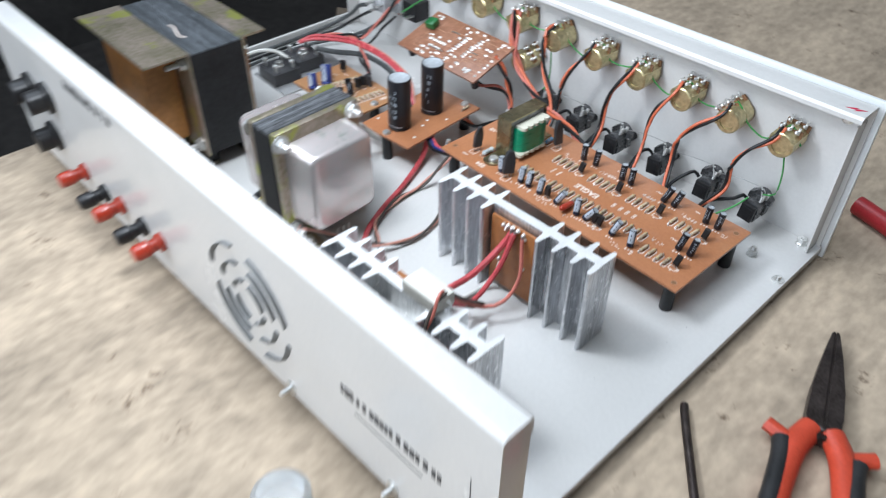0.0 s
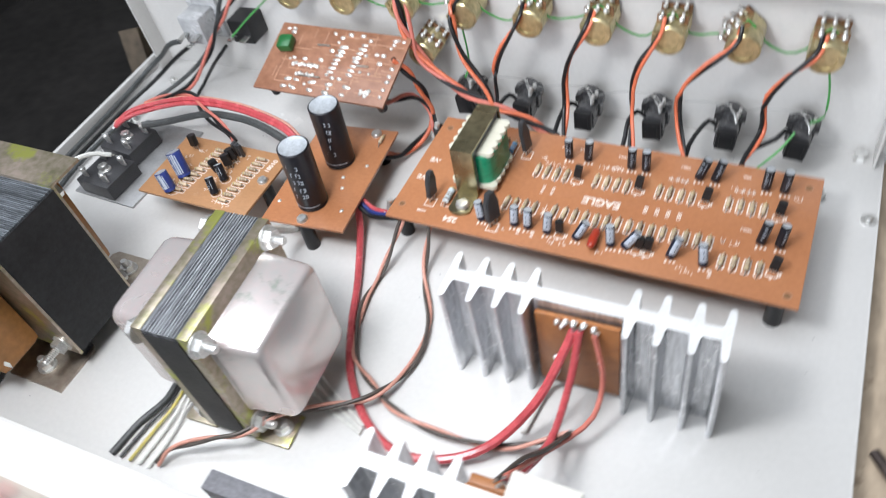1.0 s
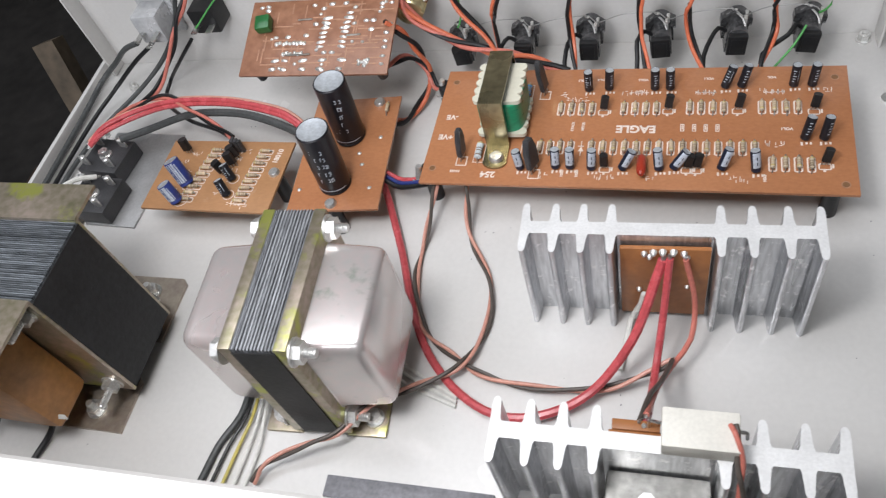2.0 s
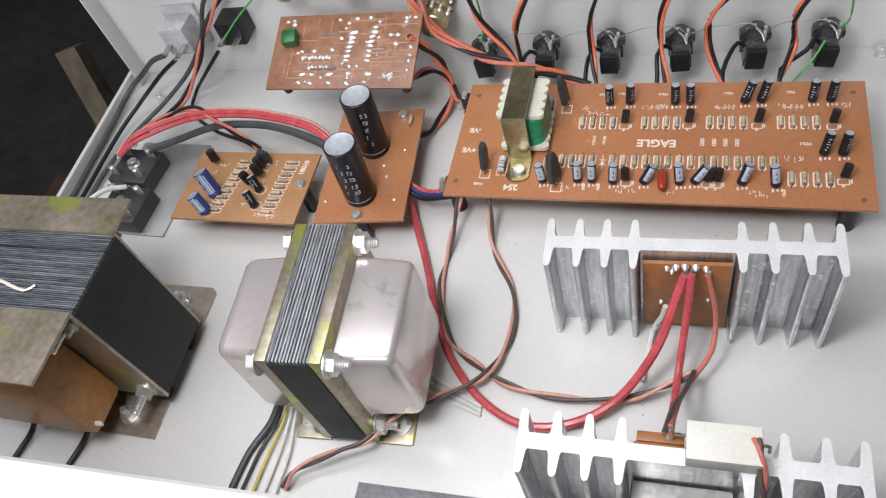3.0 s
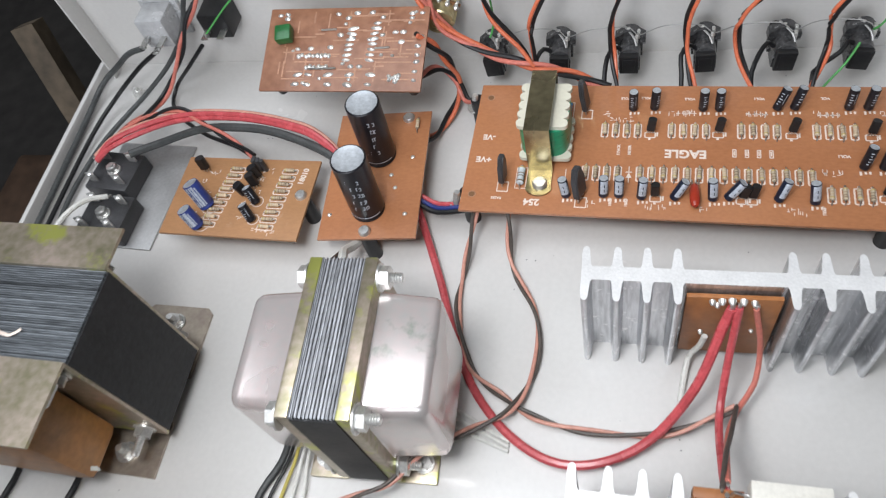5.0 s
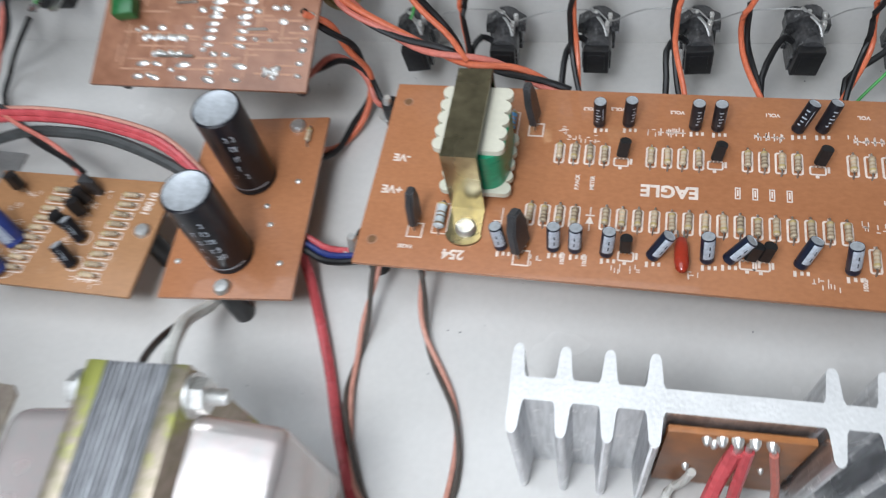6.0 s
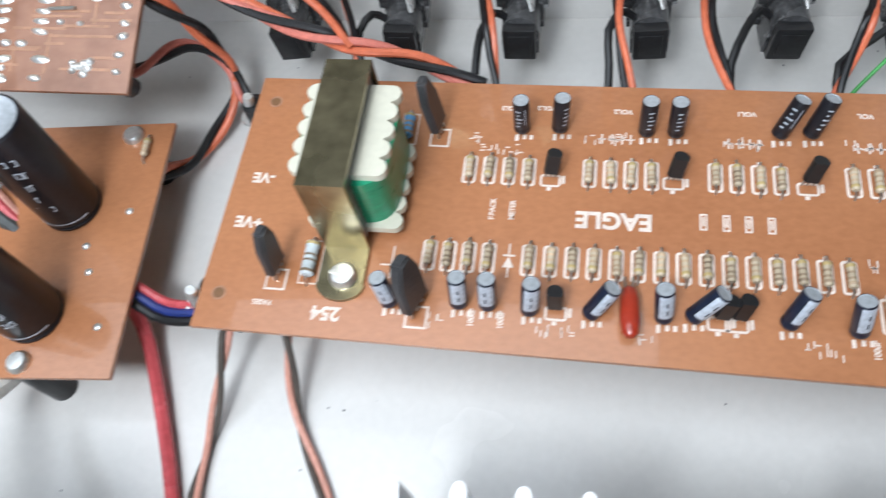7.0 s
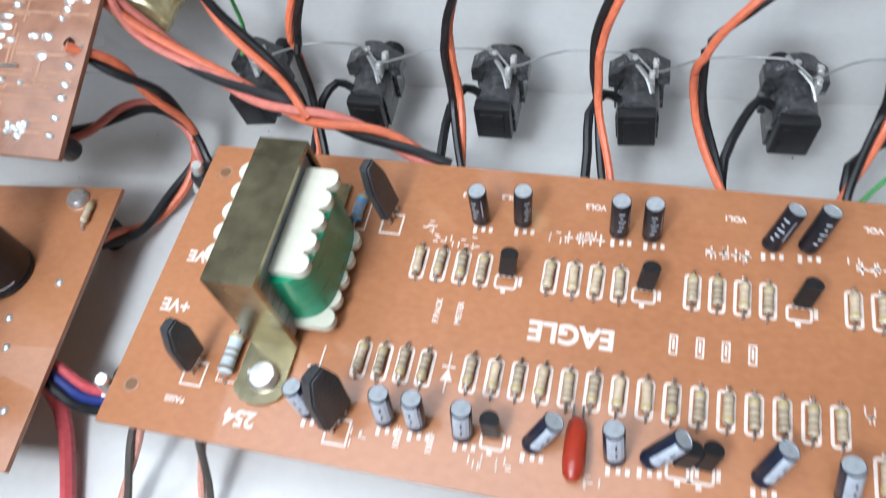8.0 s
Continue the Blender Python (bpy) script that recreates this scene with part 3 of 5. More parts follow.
def standoff(parent, x, y, top, screw=True, r=4.0):
    bm = bmesh.new()
    lathe(bm, [(0, 0.02), (r, 0.02), (r * 0.92, top), (0, top)], 16, mm(x, y, 0))
    part("standoff", bm, PLASTIC, parent, "black plastic spacer")
    if screw:
        bm = bmesh.new()
        lathe(bm, [(3.2, 0), (3.2, 1.0), (2.4, 2.0), (0, 2.2)], 14, mm(x, y, top + 1.62))
        part("screw", bm, BOLT, parent, "bright screw head")


def board_sheet(name, parent, w, d, z, material, holes=(), t=1.6):
    bm = bmesh.new()
    box(bm, 0, w, 0, d, z - t, z, 0.25)
    part(name, bm, material, parent)
    for x, y in holes:
        bm = bmesh.new()
        lathe(bm, [(2.0, 0.0), (2.0, 0.06), (1.5, 0.07), (1.45, 0.03), (0, 0.03)], 16, mm(x, y, z), [0, 0, 0, 1])
        part("mounting_hole", bm, [TRACE, POTB], parent, "drilled hole with a pale rim")


# ---- main board ----
rng = random.Random(5)
BZ = 25.0
main = thing("circuit_board", mm(2.5, 3.5, 0, 0, 0, -1.5), "long orange circuit board with five channels of small components on spacers", "circuit board")
board_sheet("board_sheet", main, 198.5, 79.5, BZ, PCB, ((5.7, 70.7), (5.2, 9.6), (193.2, 5.6), (192.7, 71.6)))
for x, y in ((2, 12), (190, 10), (-2, 71), (192, 70)):
    standoff(main, x, y, BZ - 1.65, False)
for x, y in ((-4, 9), (-5, 71)):
    bm = bmesh.new()
    bolt_mesh(bm, mm(x, y, 16, 0, 12, 0), 2.6, 1.7, 11, False)
    part("screw", bm, BOLT, main, "bright threaded screw")
silk = bmesh.new()
res_spots = []
for x0 in (65.2, 96.5, 127.7, 160.2):
    res_spots += [(x0 + 5.2 * i, 50.4 + (x0 - 65) * 0.012) for i in range(4)]
res_spots += [(164.1 + 5.3 * i, 16.3) for i in range(4)]
row = [57.9, 62.9, 67.9, 72.9] + [82.9 + 5.28 * i for i in range(15)]
res_spots += [(x, 24.2 + (x - 58) * 0.012) for x in row]
bmr, mats = resistor_mesh()
first = part("resistor", bmr, mats, main, "tan axial resistor with dark bands")
for i, (x, y) in enumerate(res_spots):
    m = mm(x + rng.uniform(-0.2, 0.2), y + rng.uniform(-0.3, 0.3), BZ, 0, 0, rng.uniform(-3, 3) + (180 if rng.random() < 0.5 else 0))
    if i == 0:
        first.matrix_basis = m
    else:
        again(first, m)
    pill(silk, x, y, 1.85, 4.4, BZ + 0.1, 0.74)
    box(silk, x - 0.2, x + 0.2, y + 4.5, y + 5.3, BZ + 0.02, BZ + 0.14)
for x, y, mt, L, r, lab in ((28, 20.0, PALEB, 9.5, 1.9, "large pale blue resistor"), (46.9, 62.7, BLUER, 7.5, 1.6, "blue resistor")):
    bmr, mats = resistor_mesh(mt, L, r)
    part("resistor", bmr, mats, main, lab).matrix_basis = mm(x, y, BZ)
    frame_strip(silk, x - r - 0.8, x + r + 0.8, y - L / 2 - 1.5, y + L / 2 + 1.5, BZ + 0.02)
# upright and leaning small capacitors: x, y, lean about x, lean about y
UP = ((77.9, 63.6, -3, 0), (87.9, 64.2, -6, 3), (110.5, 64, -6, 0), (117.9, 64, -6, -1), (143.3, 64.6, -16, 18), (150.9, 65, -16, 14),
      (174.3, 65.6, -8, 2), (182.4, 65.8, -8, 4), (177.7, 31.2, -16, 10), (185.7, 31.4, -14, 6))
LOW = ((50.3, 10.3, -8, -8), (67.2, 11.3, -11, 1), (74.2, 11.4, -11, 1), (84.2, 10.9, -12, 3), (98.2, 11.1, -16, 27), (115.2, 11.5, -14, -5),
       (121.2, 12.2, -15, 34), (142.2, 12.2, -20, 17), (157.2, 11.6, -17, -8))
for group, sleeve, r, h, lab in ((UP, CAPB, 2.2, 11.8, "small black electrolytic capacitor"), (LOW, CAPN, 2.2, 11.0, "small navy electrolytic capacitor with a pale stripe")):
    bmc, mats = cap_mesh(r, h, sleeve, "dashes" if group is UP else "band")
    one = part("capacitor", bmc, mats, main, lab)
    for i, (x, y, a, b) in enumerate(group):
        turn = rng.uniform(-40, 40) if group is UP else rng.uniform(-15, 25)
        m = mm(x, y, BZ + 0.5, a, b, 0) @ pose(0, 0, 0, 0, 0, turn)
        if i == 0:
            one.matrix_basis = m
        else:
            again(one, m)
        for k in (-1.6, 0.4, 2.2):
            box(silk, x + k, x + k + 0.9, y - 3.4 + 0.6 * (k > 0), y - 1.4, BZ + 0.02, BZ + 0.14)
bmt, mats = to92_mesh()
one = part("transistor", bmt, mats, main, "small black transistor")
for i, (x, y, a, b) in enumerate(((86.3, 49, -14, 8), (117.2, 49.8, -12, 8), (149.2, 50, -14, 10), (182.3, 49.8, -16, 8), (185.1, 16.4, -16, 10),
                                  (90.2, 11.9, -6, 0), (103.2, 13.2, -10, 0), (127.2, 12.5, -8, 12), (131.2, 12.4, -12, 10))):
    if i == 6:
        continue
    m = mm(x, y, BZ - 1.2, a, b, 0)
    if i == 0:
        one.matrix_basis = m
    else:
        again(one, m)
    pill(silk, x + 0.3, y - 1.0, 2.7, 1.9, BZ + 0.1, 0.6)
    box(silk, x - 0.5, x + 0.6, y - 4.0, y - 3.0, BZ + 0.02, BZ + 0.14)
    box(silk, x + 3.2, x + 4.0, y - 1.8, y + 0.6, BZ + 0.02, BZ + 0.14)
# flat moulded transistors
for x, y, w, t, h, rz, a, tb, lab in ((19.6, 16.5, 7.0, 2.7, 16, 82, -6, 3, "black moulded power transistor"), (55.8, 62.2, 7.0, 2.6, 18, 80, -2, -7, "black moulded power transistor"),
                                      (57.2, 9.2, 8.6, 3.2, 16, 72, -12, -6, "black moulded power transistor")):
    bmt, mats = tab_mesh(w, t, h, 3.0)
    part("transistor", bmt, mats, main, lab).matrix_basis = mm(x, y, BZ, a, tb, 0) @ pose(0, 0, 0, 0, 0, rz)
    frame_strip(silk, x - 2.8, x + 2.8, y - 5, y + 1, BZ + 0.02, 0.5)
# dipped red capacitor
bm = bmesh.new()
lathe(bm, [(0, 2.2), (1.0, 2.5), (1.9, 3.6), (2.3, 6), (2.4, 12), (2.0, 14.6), (1.1, 15.6), (0, 15.8)], 16)
for v in bm.verts:
    v.co.x *= 0.95
    v.co.y *= 0.8
tube(bm, [Vector((-0.9, 0, 2.8)), Vector((-1, 0, -0.2))], 0.3, 5, 1)
tube(bm, [Vector((0.9, 0, 2.8)), Vector((1, 0, -0.2))], 0.3, 5, 1)
part("red_capacitor", bm, [REDC, TIN], main, "dipped red film capacitor").matrix_basis = mm(107.0, 20.5, BZ + 2.4, 84, 0, 2)
# print: symbols and words
for x0 in (98, 130, 161):
    scatter_print(silk, x0 + 3, 62, BZ + 0.02, rng, 14, 6.5)
for x0 in (99, 131, 162):
    for dx in (0, 2.6, 5.2, 7.4):
        box(silk, x0 + dx, x0 + dx + 0.45, 60.3, 63.4, BZ + 0.02, BZ + 0.14)
        box(silk, x0 + dx - 0.8, x0 + dx + 1.2, 61.6, 62.0, BZ + 0.02, BZ + 0.14)
for x, y in ((66, 61), (70, 57.5), (76, 57.5), (168, 28), (162, 29), (190, 63)):
    scatter_print(silk, x, y, BZ + 0.02, rng, 7, 2.6)
for x in (124.6, 130, 135.2, 140.5):
    frame_strip(silk, x - 0.9, x + 0.9, 35.8, 40.4, BZ + 0.02, 0.4)
    box(silk, x - 0.25, x + 0.25, 37, 39.5, BZ + 0.02, BZ + 0.14)
# diode symbol
prism(silk, [(76.6, 22.2), (79.4, 22.2), (78, 25.2)], BZ + 0.02, BZ + 0.14)
box(silk, 76.5, 79.5, 25.25, 25.75, BZ + 0.02, BZ + 0.14)
box(silk, 77.8, 78.2, 19.5, 22.15, BZ + 0.02, BZ + 0.14)
box(silk, 77.8, 78.2, 25.8, 28.8, BZ + 0.02, BZ + 0.14)
box(silk, 48.6, 49.0, 17, 26, BZ + 0.02, BZ + 0.14)
box(silk, 46, 48.6, 20.5, 20.9, BZ + 0.02, BZ + 0.14)
for x in (62, 87.5, 93, 111, 148, 152):
    scatter_print(silk, x, 6.8, BZ + 0.02, rng, 5, 1.8)
part("board_print", silk, SILK, main, "white printed component outlines", smooth=False)
for text, size, x, y in (("EAGLE", 6.5, 103.1, 37.2), ("-VE", 4.4, 8.6, 44.7), ("+VE", 4.6, 7.9, 30.7), ("254", 5.0, 34.3, 6.4), ("BASES", 1.9, 17.3, 8.0),
                         ("VOL3", 1.9, 74, 71), ("VOL2", 2.0, 104.5, 71), ("VOL1", 2.0, 136, 71.5), ("VOL", 2.0, 165, 72), ("VOL1", 2.2, 170.6, 38.0), ("VOL.2", 1.9, 84, 71.4)):
    writing(text, size, mm(x, y, BZ + 0.06, 0, 0, 180), SILK, main)
for text, x, y in (("F.BACK", 72.5, 38.6), ("METER", 77.6, 38.6), ("100uF", 70.6, 8.2), ("100uF", 77.7, 8.2), ("100uF", 160.8, 8.0)):
    writing(text, 1.9, mm(x, y, BZ + 0.06, 0, 0, 90), SILK, main)

# small driver transformer on the main board
bm = bmesh.new()
ribbon(bm, [(13.5, BZ + 0.7), (24.6, BZ + 0.7), (25.2, BZ + 29.3), (60.6, BZ + 29.3), (61.2, BZ + 0.7), (70, BZ + 0.7)], 31.0, 42.6, 1.2)
small_tr = part("small_transformer", bm, BRASSY, main, "small transformer in a yellow zinc bracket", smooth=False)
bm = bmesh.new()
prism(bm, [(36.8 + 6.2 * math.cos(a), 14 + 4.5 * math.sin(a)) for a in [math.pi + math.pi * i / 10 for i in range(11)]], BZ + 0.1, BZ + 1.25)
part("foot_tab", bm, BRASSY, small_tr)
bm = bmesh.new()
box(bm, 0, 0.85, 26.2, 59.6, BZ + 2, BZ + 28.4)
lamella = part("lamination", bm, LAM, small_tr, "steel core sheet", smooth=False)
lamella.matrix_basis = mm(31.8, 0, 0)
for k in range(1, 10):
    again(lamella, mm(31.8 + k * 1.0, 0, 0))


def comb(bm, x0, x1, y0, y1, z, lobes, t=2.2):
    """Bobbin cheek whose outer edges are cut into rounded teeth."""
    n, pts = lobes, []
    p = (y1 - y0) / n
    for i in range(n):
        c = y0 + p * (i + 0.5)
        pts += [(x1 + p * 0.46 * math.cos(a), c + p * 0.46 * math.sin(a)) for a in [radians(-80 + 160 * k / 8) for k in range(9)]]
    for i in reversed(range(n)):
        c = y0 + p * (i + 0.5)
        pts += [(x0 - p * 0.46 * math.cos(a), c - p * 0.46 * math.sin(a)) for a in [radians(-80 + 160 * k / 8) for k in range(9)]]
    prism(bm, pts, z, z + t)


bm = bmesh.new()
comb(bm, 28.5, 48.5, 28, 54.5, BZ + 3, 5)
part("bobbin_cheek", bm, NYLON, small_tr, "cream nylon bobbin cheek")
bm = bmesh.new()
comb(bm, 28.5, 47.5, 31, 58, BZ + 22.5, 5)
part("bobbin_cheek", bm, NYLON, small_tr, "cream nylon bobbin cheek")
bm = bmesh.new()
pts = [(38 + 11.8 * (1 if math.cos(a) > 0 else -1) * abs(math.cos(a)) ** 0.55, 44 + 14.5 * (1 if math.sin(a) > 0 else -1) * abs(math.sin(a)) ** 0.55) for a in [2 * math.pi * i / 40 for i in range(40)]]
prism(bm, pts, BZ + 5.2, BZ + 22.5)
part("winding", bm, GREENT, small_tr, "green taped winding")
bm = bmesh.new()
lathe(bm, [(3.6, 0), (3.6, 1.0), (2.8, 2.1), (0, 2.4)], 18, mm(37.4, 16.0, BZ + 1.25))
box(bm, 34.2, 40.6, 15.6, 16.4, BZ + 3.5, BZ + 3.75)
part("screw", bm, BOLT, small_tr, "bright screw")

# ---- supply board ----
supply = thing("power_supply_board", mm(-67, -13.5, 0, 0, 0, 3.5), "orange supply board with two tall smoothing capacitors", "circuit board")
SZ = 21.0
board_sheet("board_sheet", supply, 50, 79.5, SZ, PCB)
for x, y in ((4.0, 14.5), (43, 14), (43, 49), (12, 66), (33, 38), (36, 30)):
    bm = bmesh.new()
    lathe(bm, [(1.2, 0.0), (1.0, 0.3), (0.5, 0.6), (0, 0.65)], 10, mm(x, y, SZ))
    part("solder_pad", bm, SOLDER, supply, "dull solder pad")
for x, y in ((24, 4), (38, 75)):
    standoff(supply, x, y, SZ - 1.65)
bmc, mats = cap_mesh(8.5, 41, CAPB, False)
one = part("smoothing_capacitor", bmc, mats, supply, "tall black smoothing capacitor with a silver top")
one.matrix_basis = mm(24, 17.5, SZ - 0.2, 0, 2, 0)
again(one, mm(25.5, 51, SZ - 0.2, 0.5, 2, 0))
for (cx, cy) in ((24, 17.5), (25.5, 51)):
    bm = bmesh.new()
    rr = random.Random(int(cx * 3 + cy))
    def mark(a, z, hw, hh):
        c = Vector((8.56 * math.cos(a), 8.56 * math.sin(a), z))
        box(bm, -0.03, 0.03, -hw, hw, -hh, hh, 0, Matrix.Translation(c * MM) @ pose(0, 0, 0, 0, 0, math.degrees(a)))
    for column, a0 in enumerate((-112, -78)):
        for line in range(5):
            for k in range(rr.choice((2, 3, 3))):
                if rr.random() < 0.35:
                    continue
                a, z = radians(a0 + rr.uniform(-3, 3)) + 0.13 * k, 33 - line * 5.2 + rr.uniform(-0.6, 0.6)
                if rr.random() < 0.5:
                    mark(a, z, 0.22, 1.2)
                    mark(a + 0.03, z + 1.1, 0.45, 0.2)
                else:
                    mark(a, z + 1.0, 0.5, 0.2)
                    mark(a, z - 1.0, 0.5, 0.2)
                    mark(a + 0.04, z, 0.18, 1.0)
    for k in range(16):
        mark(radians(-140 + 7 * k), 4.2, 0.6, 0.22)
    part("sleeve_print", bm, STRIPE, supply, "pale printing", smooth=False).matrix_basis = mm(cx, cy, SZ - 0.2, 0, 3, 0)
bmr, mats = resistor_mesh(RESB, 6, 1.1)
part("resistor", bmr, mats, supply).matrix_basis = mm(43.5, 70, SZ)

# ---- small driver board ----
driver = thing("driver_board", mm(-156, -12.5, 0, 0, 0, -1.6), "small tan circuit board with blue capacitors and rows of resistors", "circuit board")
DZ = 21.0
board_sheet("board_sheet", driver, 78, 49.5, DZ, PCBY)
standoff(driver, 73, 27, DZ - 1.65)
silk = bmesh.new()
bmr, mats = resistor_mesh(RESB, 5.8, 1.1, 1.2)
one = part("resistor", bmr, mats, driver)
k = 0
for x0, n, lean in ((29, 9, 0.9), (60, 9, 0.55)):
    for i in range(n):
        x, y = x0 + lean * (i - 4) * 0.8 + (0.8 if x0 > 50 else 0), 6.5 + 4.4 * i
        m = mm(x, y, DZ, 0, 0, 90 + rng.uniform(-4, 4))
        if k == 0:
            one.matrix_basis = m
        else:
            again(one, m)
        k += 1
        pill(silk, x, y, 4.6, 1.75, DZ + 0.1, 0.6)
for x, y in ((14, 33), (18, 26), (19, 40), (44, 20), (47, 28), (47, 36), (55, 5), (62, 4), (44, 12), (16, 12), (50, 42)):
    scatter_print(silk, x, y, DZ + 0.02, rng, 8, 3)
for x, y, rr in ((24, 18, 5.4), (23, 6.5, 4.8), (51, 11, 3.4), (50, 22, 3.4)):
    pill(silk, x, y, rr, rr, DZ + 0.1, 0.5, rr)
part("board_print", silk, SILK, driver, "white printed component outlines", smooth=False)
writing("18010", 4.2, mm(71, 39, DZ + 0.06, 0, 0, 84), SILK, driver)
for x, y, a, b, r, h in ((23, 17.5, -14, -19, 4.3, 16), (22, 5.0, -10, -18, 3.7, 12.5)):
    bmc, mats = cap_mesh(r, h, CAPBL)
    part("capacitor", bmc, mats, driver, "blue electrolytic capacitor leaning over").matrix_basis = mm(x, y, DZ + 0.4, a, b, 0)
for x, y, a, b in ((51, 10, -20, -20), (50, 21, -18, -22)):
    bmc, mats = cap_mesh(2.5, 10, CAPB, "dashes")
    part("capacitor", bmc, mats, driver, "small black capacitor leaning over").matrix_basis = mm(x, y, DZ + 0.6, a, b, 0)
bmt, mats = to92_mesh()
one = part("transistor", bmt, mats, driver)
for i, (x, y) in enumerate(((14, 40), (47, 31), (47, 36.5), (43, 26))):
    m = mm(x, y, DZ - 1.0, -10, -8, 20 * i) @ Matrix.Diagonal((1.3, 1.3, 1.12, 1))
    if i == 0:
        one.matrix_basis = m
    else:
        again(one, m)
bm = bmesh.new()
for k in range(3):
    box(bm, 43 + 2.4 * k, 45 + 2.4 * k, 41, 45 - k, DZ + 0.1, DZ + 9, 0.4)
part("wire_header", bm, MATTE, driver, "black wire connector")

# ---- tone board, copper side up, leaning on the front controls ----
tilt = math.degrees(math.atan2(15, 45))
tone = thing("tone_board", mm(-110.5, 62, 46, tilt, 0, -1.5), "copper-side-up brown circuit board with shiny solder joints", "circuit board")
board_sheet("board_sheet", tone, 89, 47, 0, PCBC)
bm = bmesh.new()
rt = random.Random(11)
pads = [(47 + 0.25 * i, 17 + 3.0 * i, 2.0, 0.75) for i in range(7)] + [(59.6 + 0.25 * i, 17 + 3.0 * i, 1.9, 0.75) for i in range(8)]
pads += [(20 + 2.1 * i, 19.5 + 0.6 * (i % 2), 0.9, 1.0) for i in range(9)] + [(25 + 2.3 * i, 13 + 0.5 * (i % 2), 0.8, 0.9) for i in range(6)]
pads += [(u, 9, 1.8, 0.8) for u in (21, 27, 38, 50, 61.5)] + [(u, 3.6, 1.7, 0.9) for u in (20, 27, 38.5, 49.5, 60.5)]
pads += [(u, v, 1.2, 0.8) for u, v in ((85, 6), (85, 11), (85, 16), (85, 20), (85, 25), (86, 30), (76, 27), (72, 32.5), (76, 32.5), (65, 31), (64, 41), (80, 43), (80, 40.5), (85, 43.5),
                                       (39, 43.5), (45, 41), (50, 44), (58, 44), (6, 43), (10, 41), (10, 43.5), (50, 13.5), (55, 13.5), (42, 31.5), (37, 24.5), (26, 24), (19, 23.5))]
pads += [(74 + rt.uniform(-3, 3), 7 + rt.uniform(-2, 2), 0.9, 0.8) for _ in range(9)] + [(rt.uniform(14, 82), rt.uniform(4, 44), 0.8, 0.65) for _ in range(16)]
for u, v, a, b in pads:
    k = rt.uniform(1.1, 1.5)
    lathe(bm, [(1.1, 0.02), (1.0, 0.22), (0.6, 0.6), (0.22, 0.95), (0, 1.0)], 10, mm(u + rt.uniform(-0.3, 0.3), v + rt.uniform(-0.2, 0.2), 0, 0, 0, rt.uniform(-14, 14)) @ Matrix.Diagonal((a * k, b * k, rt.uniform(0.7, 1.3), 1)))
tagged(part("solder_joint", bm, SOLDER, tone, "bright solder joints"), kind="stuff")
bm = bmesh.new()
for _ in range(60):
    x, y = rt.uniform(6, 82), rt.uniform(3, 43)
    if rt.random() < 0.6:
        box(bm, x, min(87, x + rt.uniform(5, 22)), y, y + 0.8, 0.01, 0.07 + rt.uniform(0, 0.02))
    else:
        box(bm, x, x + 0.8, y, min(45, y + rt.uniform(4, 12)), 0.01, 0.07 + rt.uniform(0, 0.02))
tagged(part("copper_track", bm, TRACE, tone, "lacquered copper tracks", smooth=False), kind="stuff")
bm = bmesh.new()
box(bm, 11, 20, 24, 33, 0.6, 6.5, 1.4, pose(0, 0, 0, 0, 0, 8))
part("film_capacitor", bm, GREENC, tone, "green film capacitor")
for x, y, l in ((31, 34, 8.5), (27, 12, 15), (62, 23.5, 8)):
    bm = bmesh.new()
    tube(bm, [Vector((x, y, 0.6)), Vector((x + l, y + 0.3, 0.7))], 0.5, 6)
    part("wire_link", bm, TIN, tone, "bare wire link")
for x, y in ((8, 6), (82, 6)):
    bm = bmesh.new()
    lathe(bm, [(0, -12), (3, -12), (3, -1.7), (0, -1.7)], 10, mm(x, y, 0))
    part("component", bm, CAPB, tone)

# ---- heatsinks ----
def heatsink(name, m, label, dark=False):
    """Extruded heatsink: a web along x with eight double-sided fins, standing on its sawn end."""
    hs = thing(name, m, label, "heatsink", "output heatsinks")
    H, fins = 58.0, (1.5, 13.6, 24.8, 36, 77, 88.4, 101, 112.3)
    top = 12.0
    pts_hi, pts_lo = [], []
    w0, w1 = -3.0, 3.0

    def fin(x, s, first, last):
        a, b = (1.5 if first else 2.5), (1.5 if last else 2.5)
        web = w1 if s > 0 else w0
        rise = [(x - a, web), (x - min(a, 2.0), web + s * 1.2), (x - 1.6, s * 8), (x - 1.4, s * (top - 1.6)), (x - 1.0, s * (top - 0.5)), (x - 0.4, s * top)]
        fall = [(x + 0.4, s * top), (x + 1.0, s * (top - 0.5)), (x + 1.4, s * (top - 1.6)), (x + 1.6, s * 8), (x + min(b, 2.0), web + s * 1.2), (x + b, web)]
        return rise + fall
    outline = []
    for i, x in enumerate(fins):
        outline += fin(x, 1, i == 0, i == 7)
    for i in reversed(range(8)):
        outline += list(reversed(fin(fins[i], -1, i == 0, i == 7)))
    bm = bmesh.new()
    lo = [bm.verts.new((x * MM, y * MM, 0.02 * MM)) for x, y in outline]
    hi = [bm.verts.new((x * MM, y * MM, H * MM)) for x, y in outline]
    f = bm.faces.new(hi)
    f.material_index = 1
    bm.faces.new(lo[::-1])
    for i in range(len(outline)):
        j = (i + 1) % len(outline)
        bm.faces.new([lo[i], lo[j], hi[j], hi[i]])
    part("finned_body", bm, [ALUF, ALU], hs, smooth=False)
    return hs


hs_a = heatsink("heatsink", mm(64.8, -46.2, 0, 0, 0, 0.3), "finned aluminium heatsink with a brown transistor board")
bm = bmesh.new()
box(bm, 39.5, 74, -6.0, -4.2, 4, 53, 0.3)
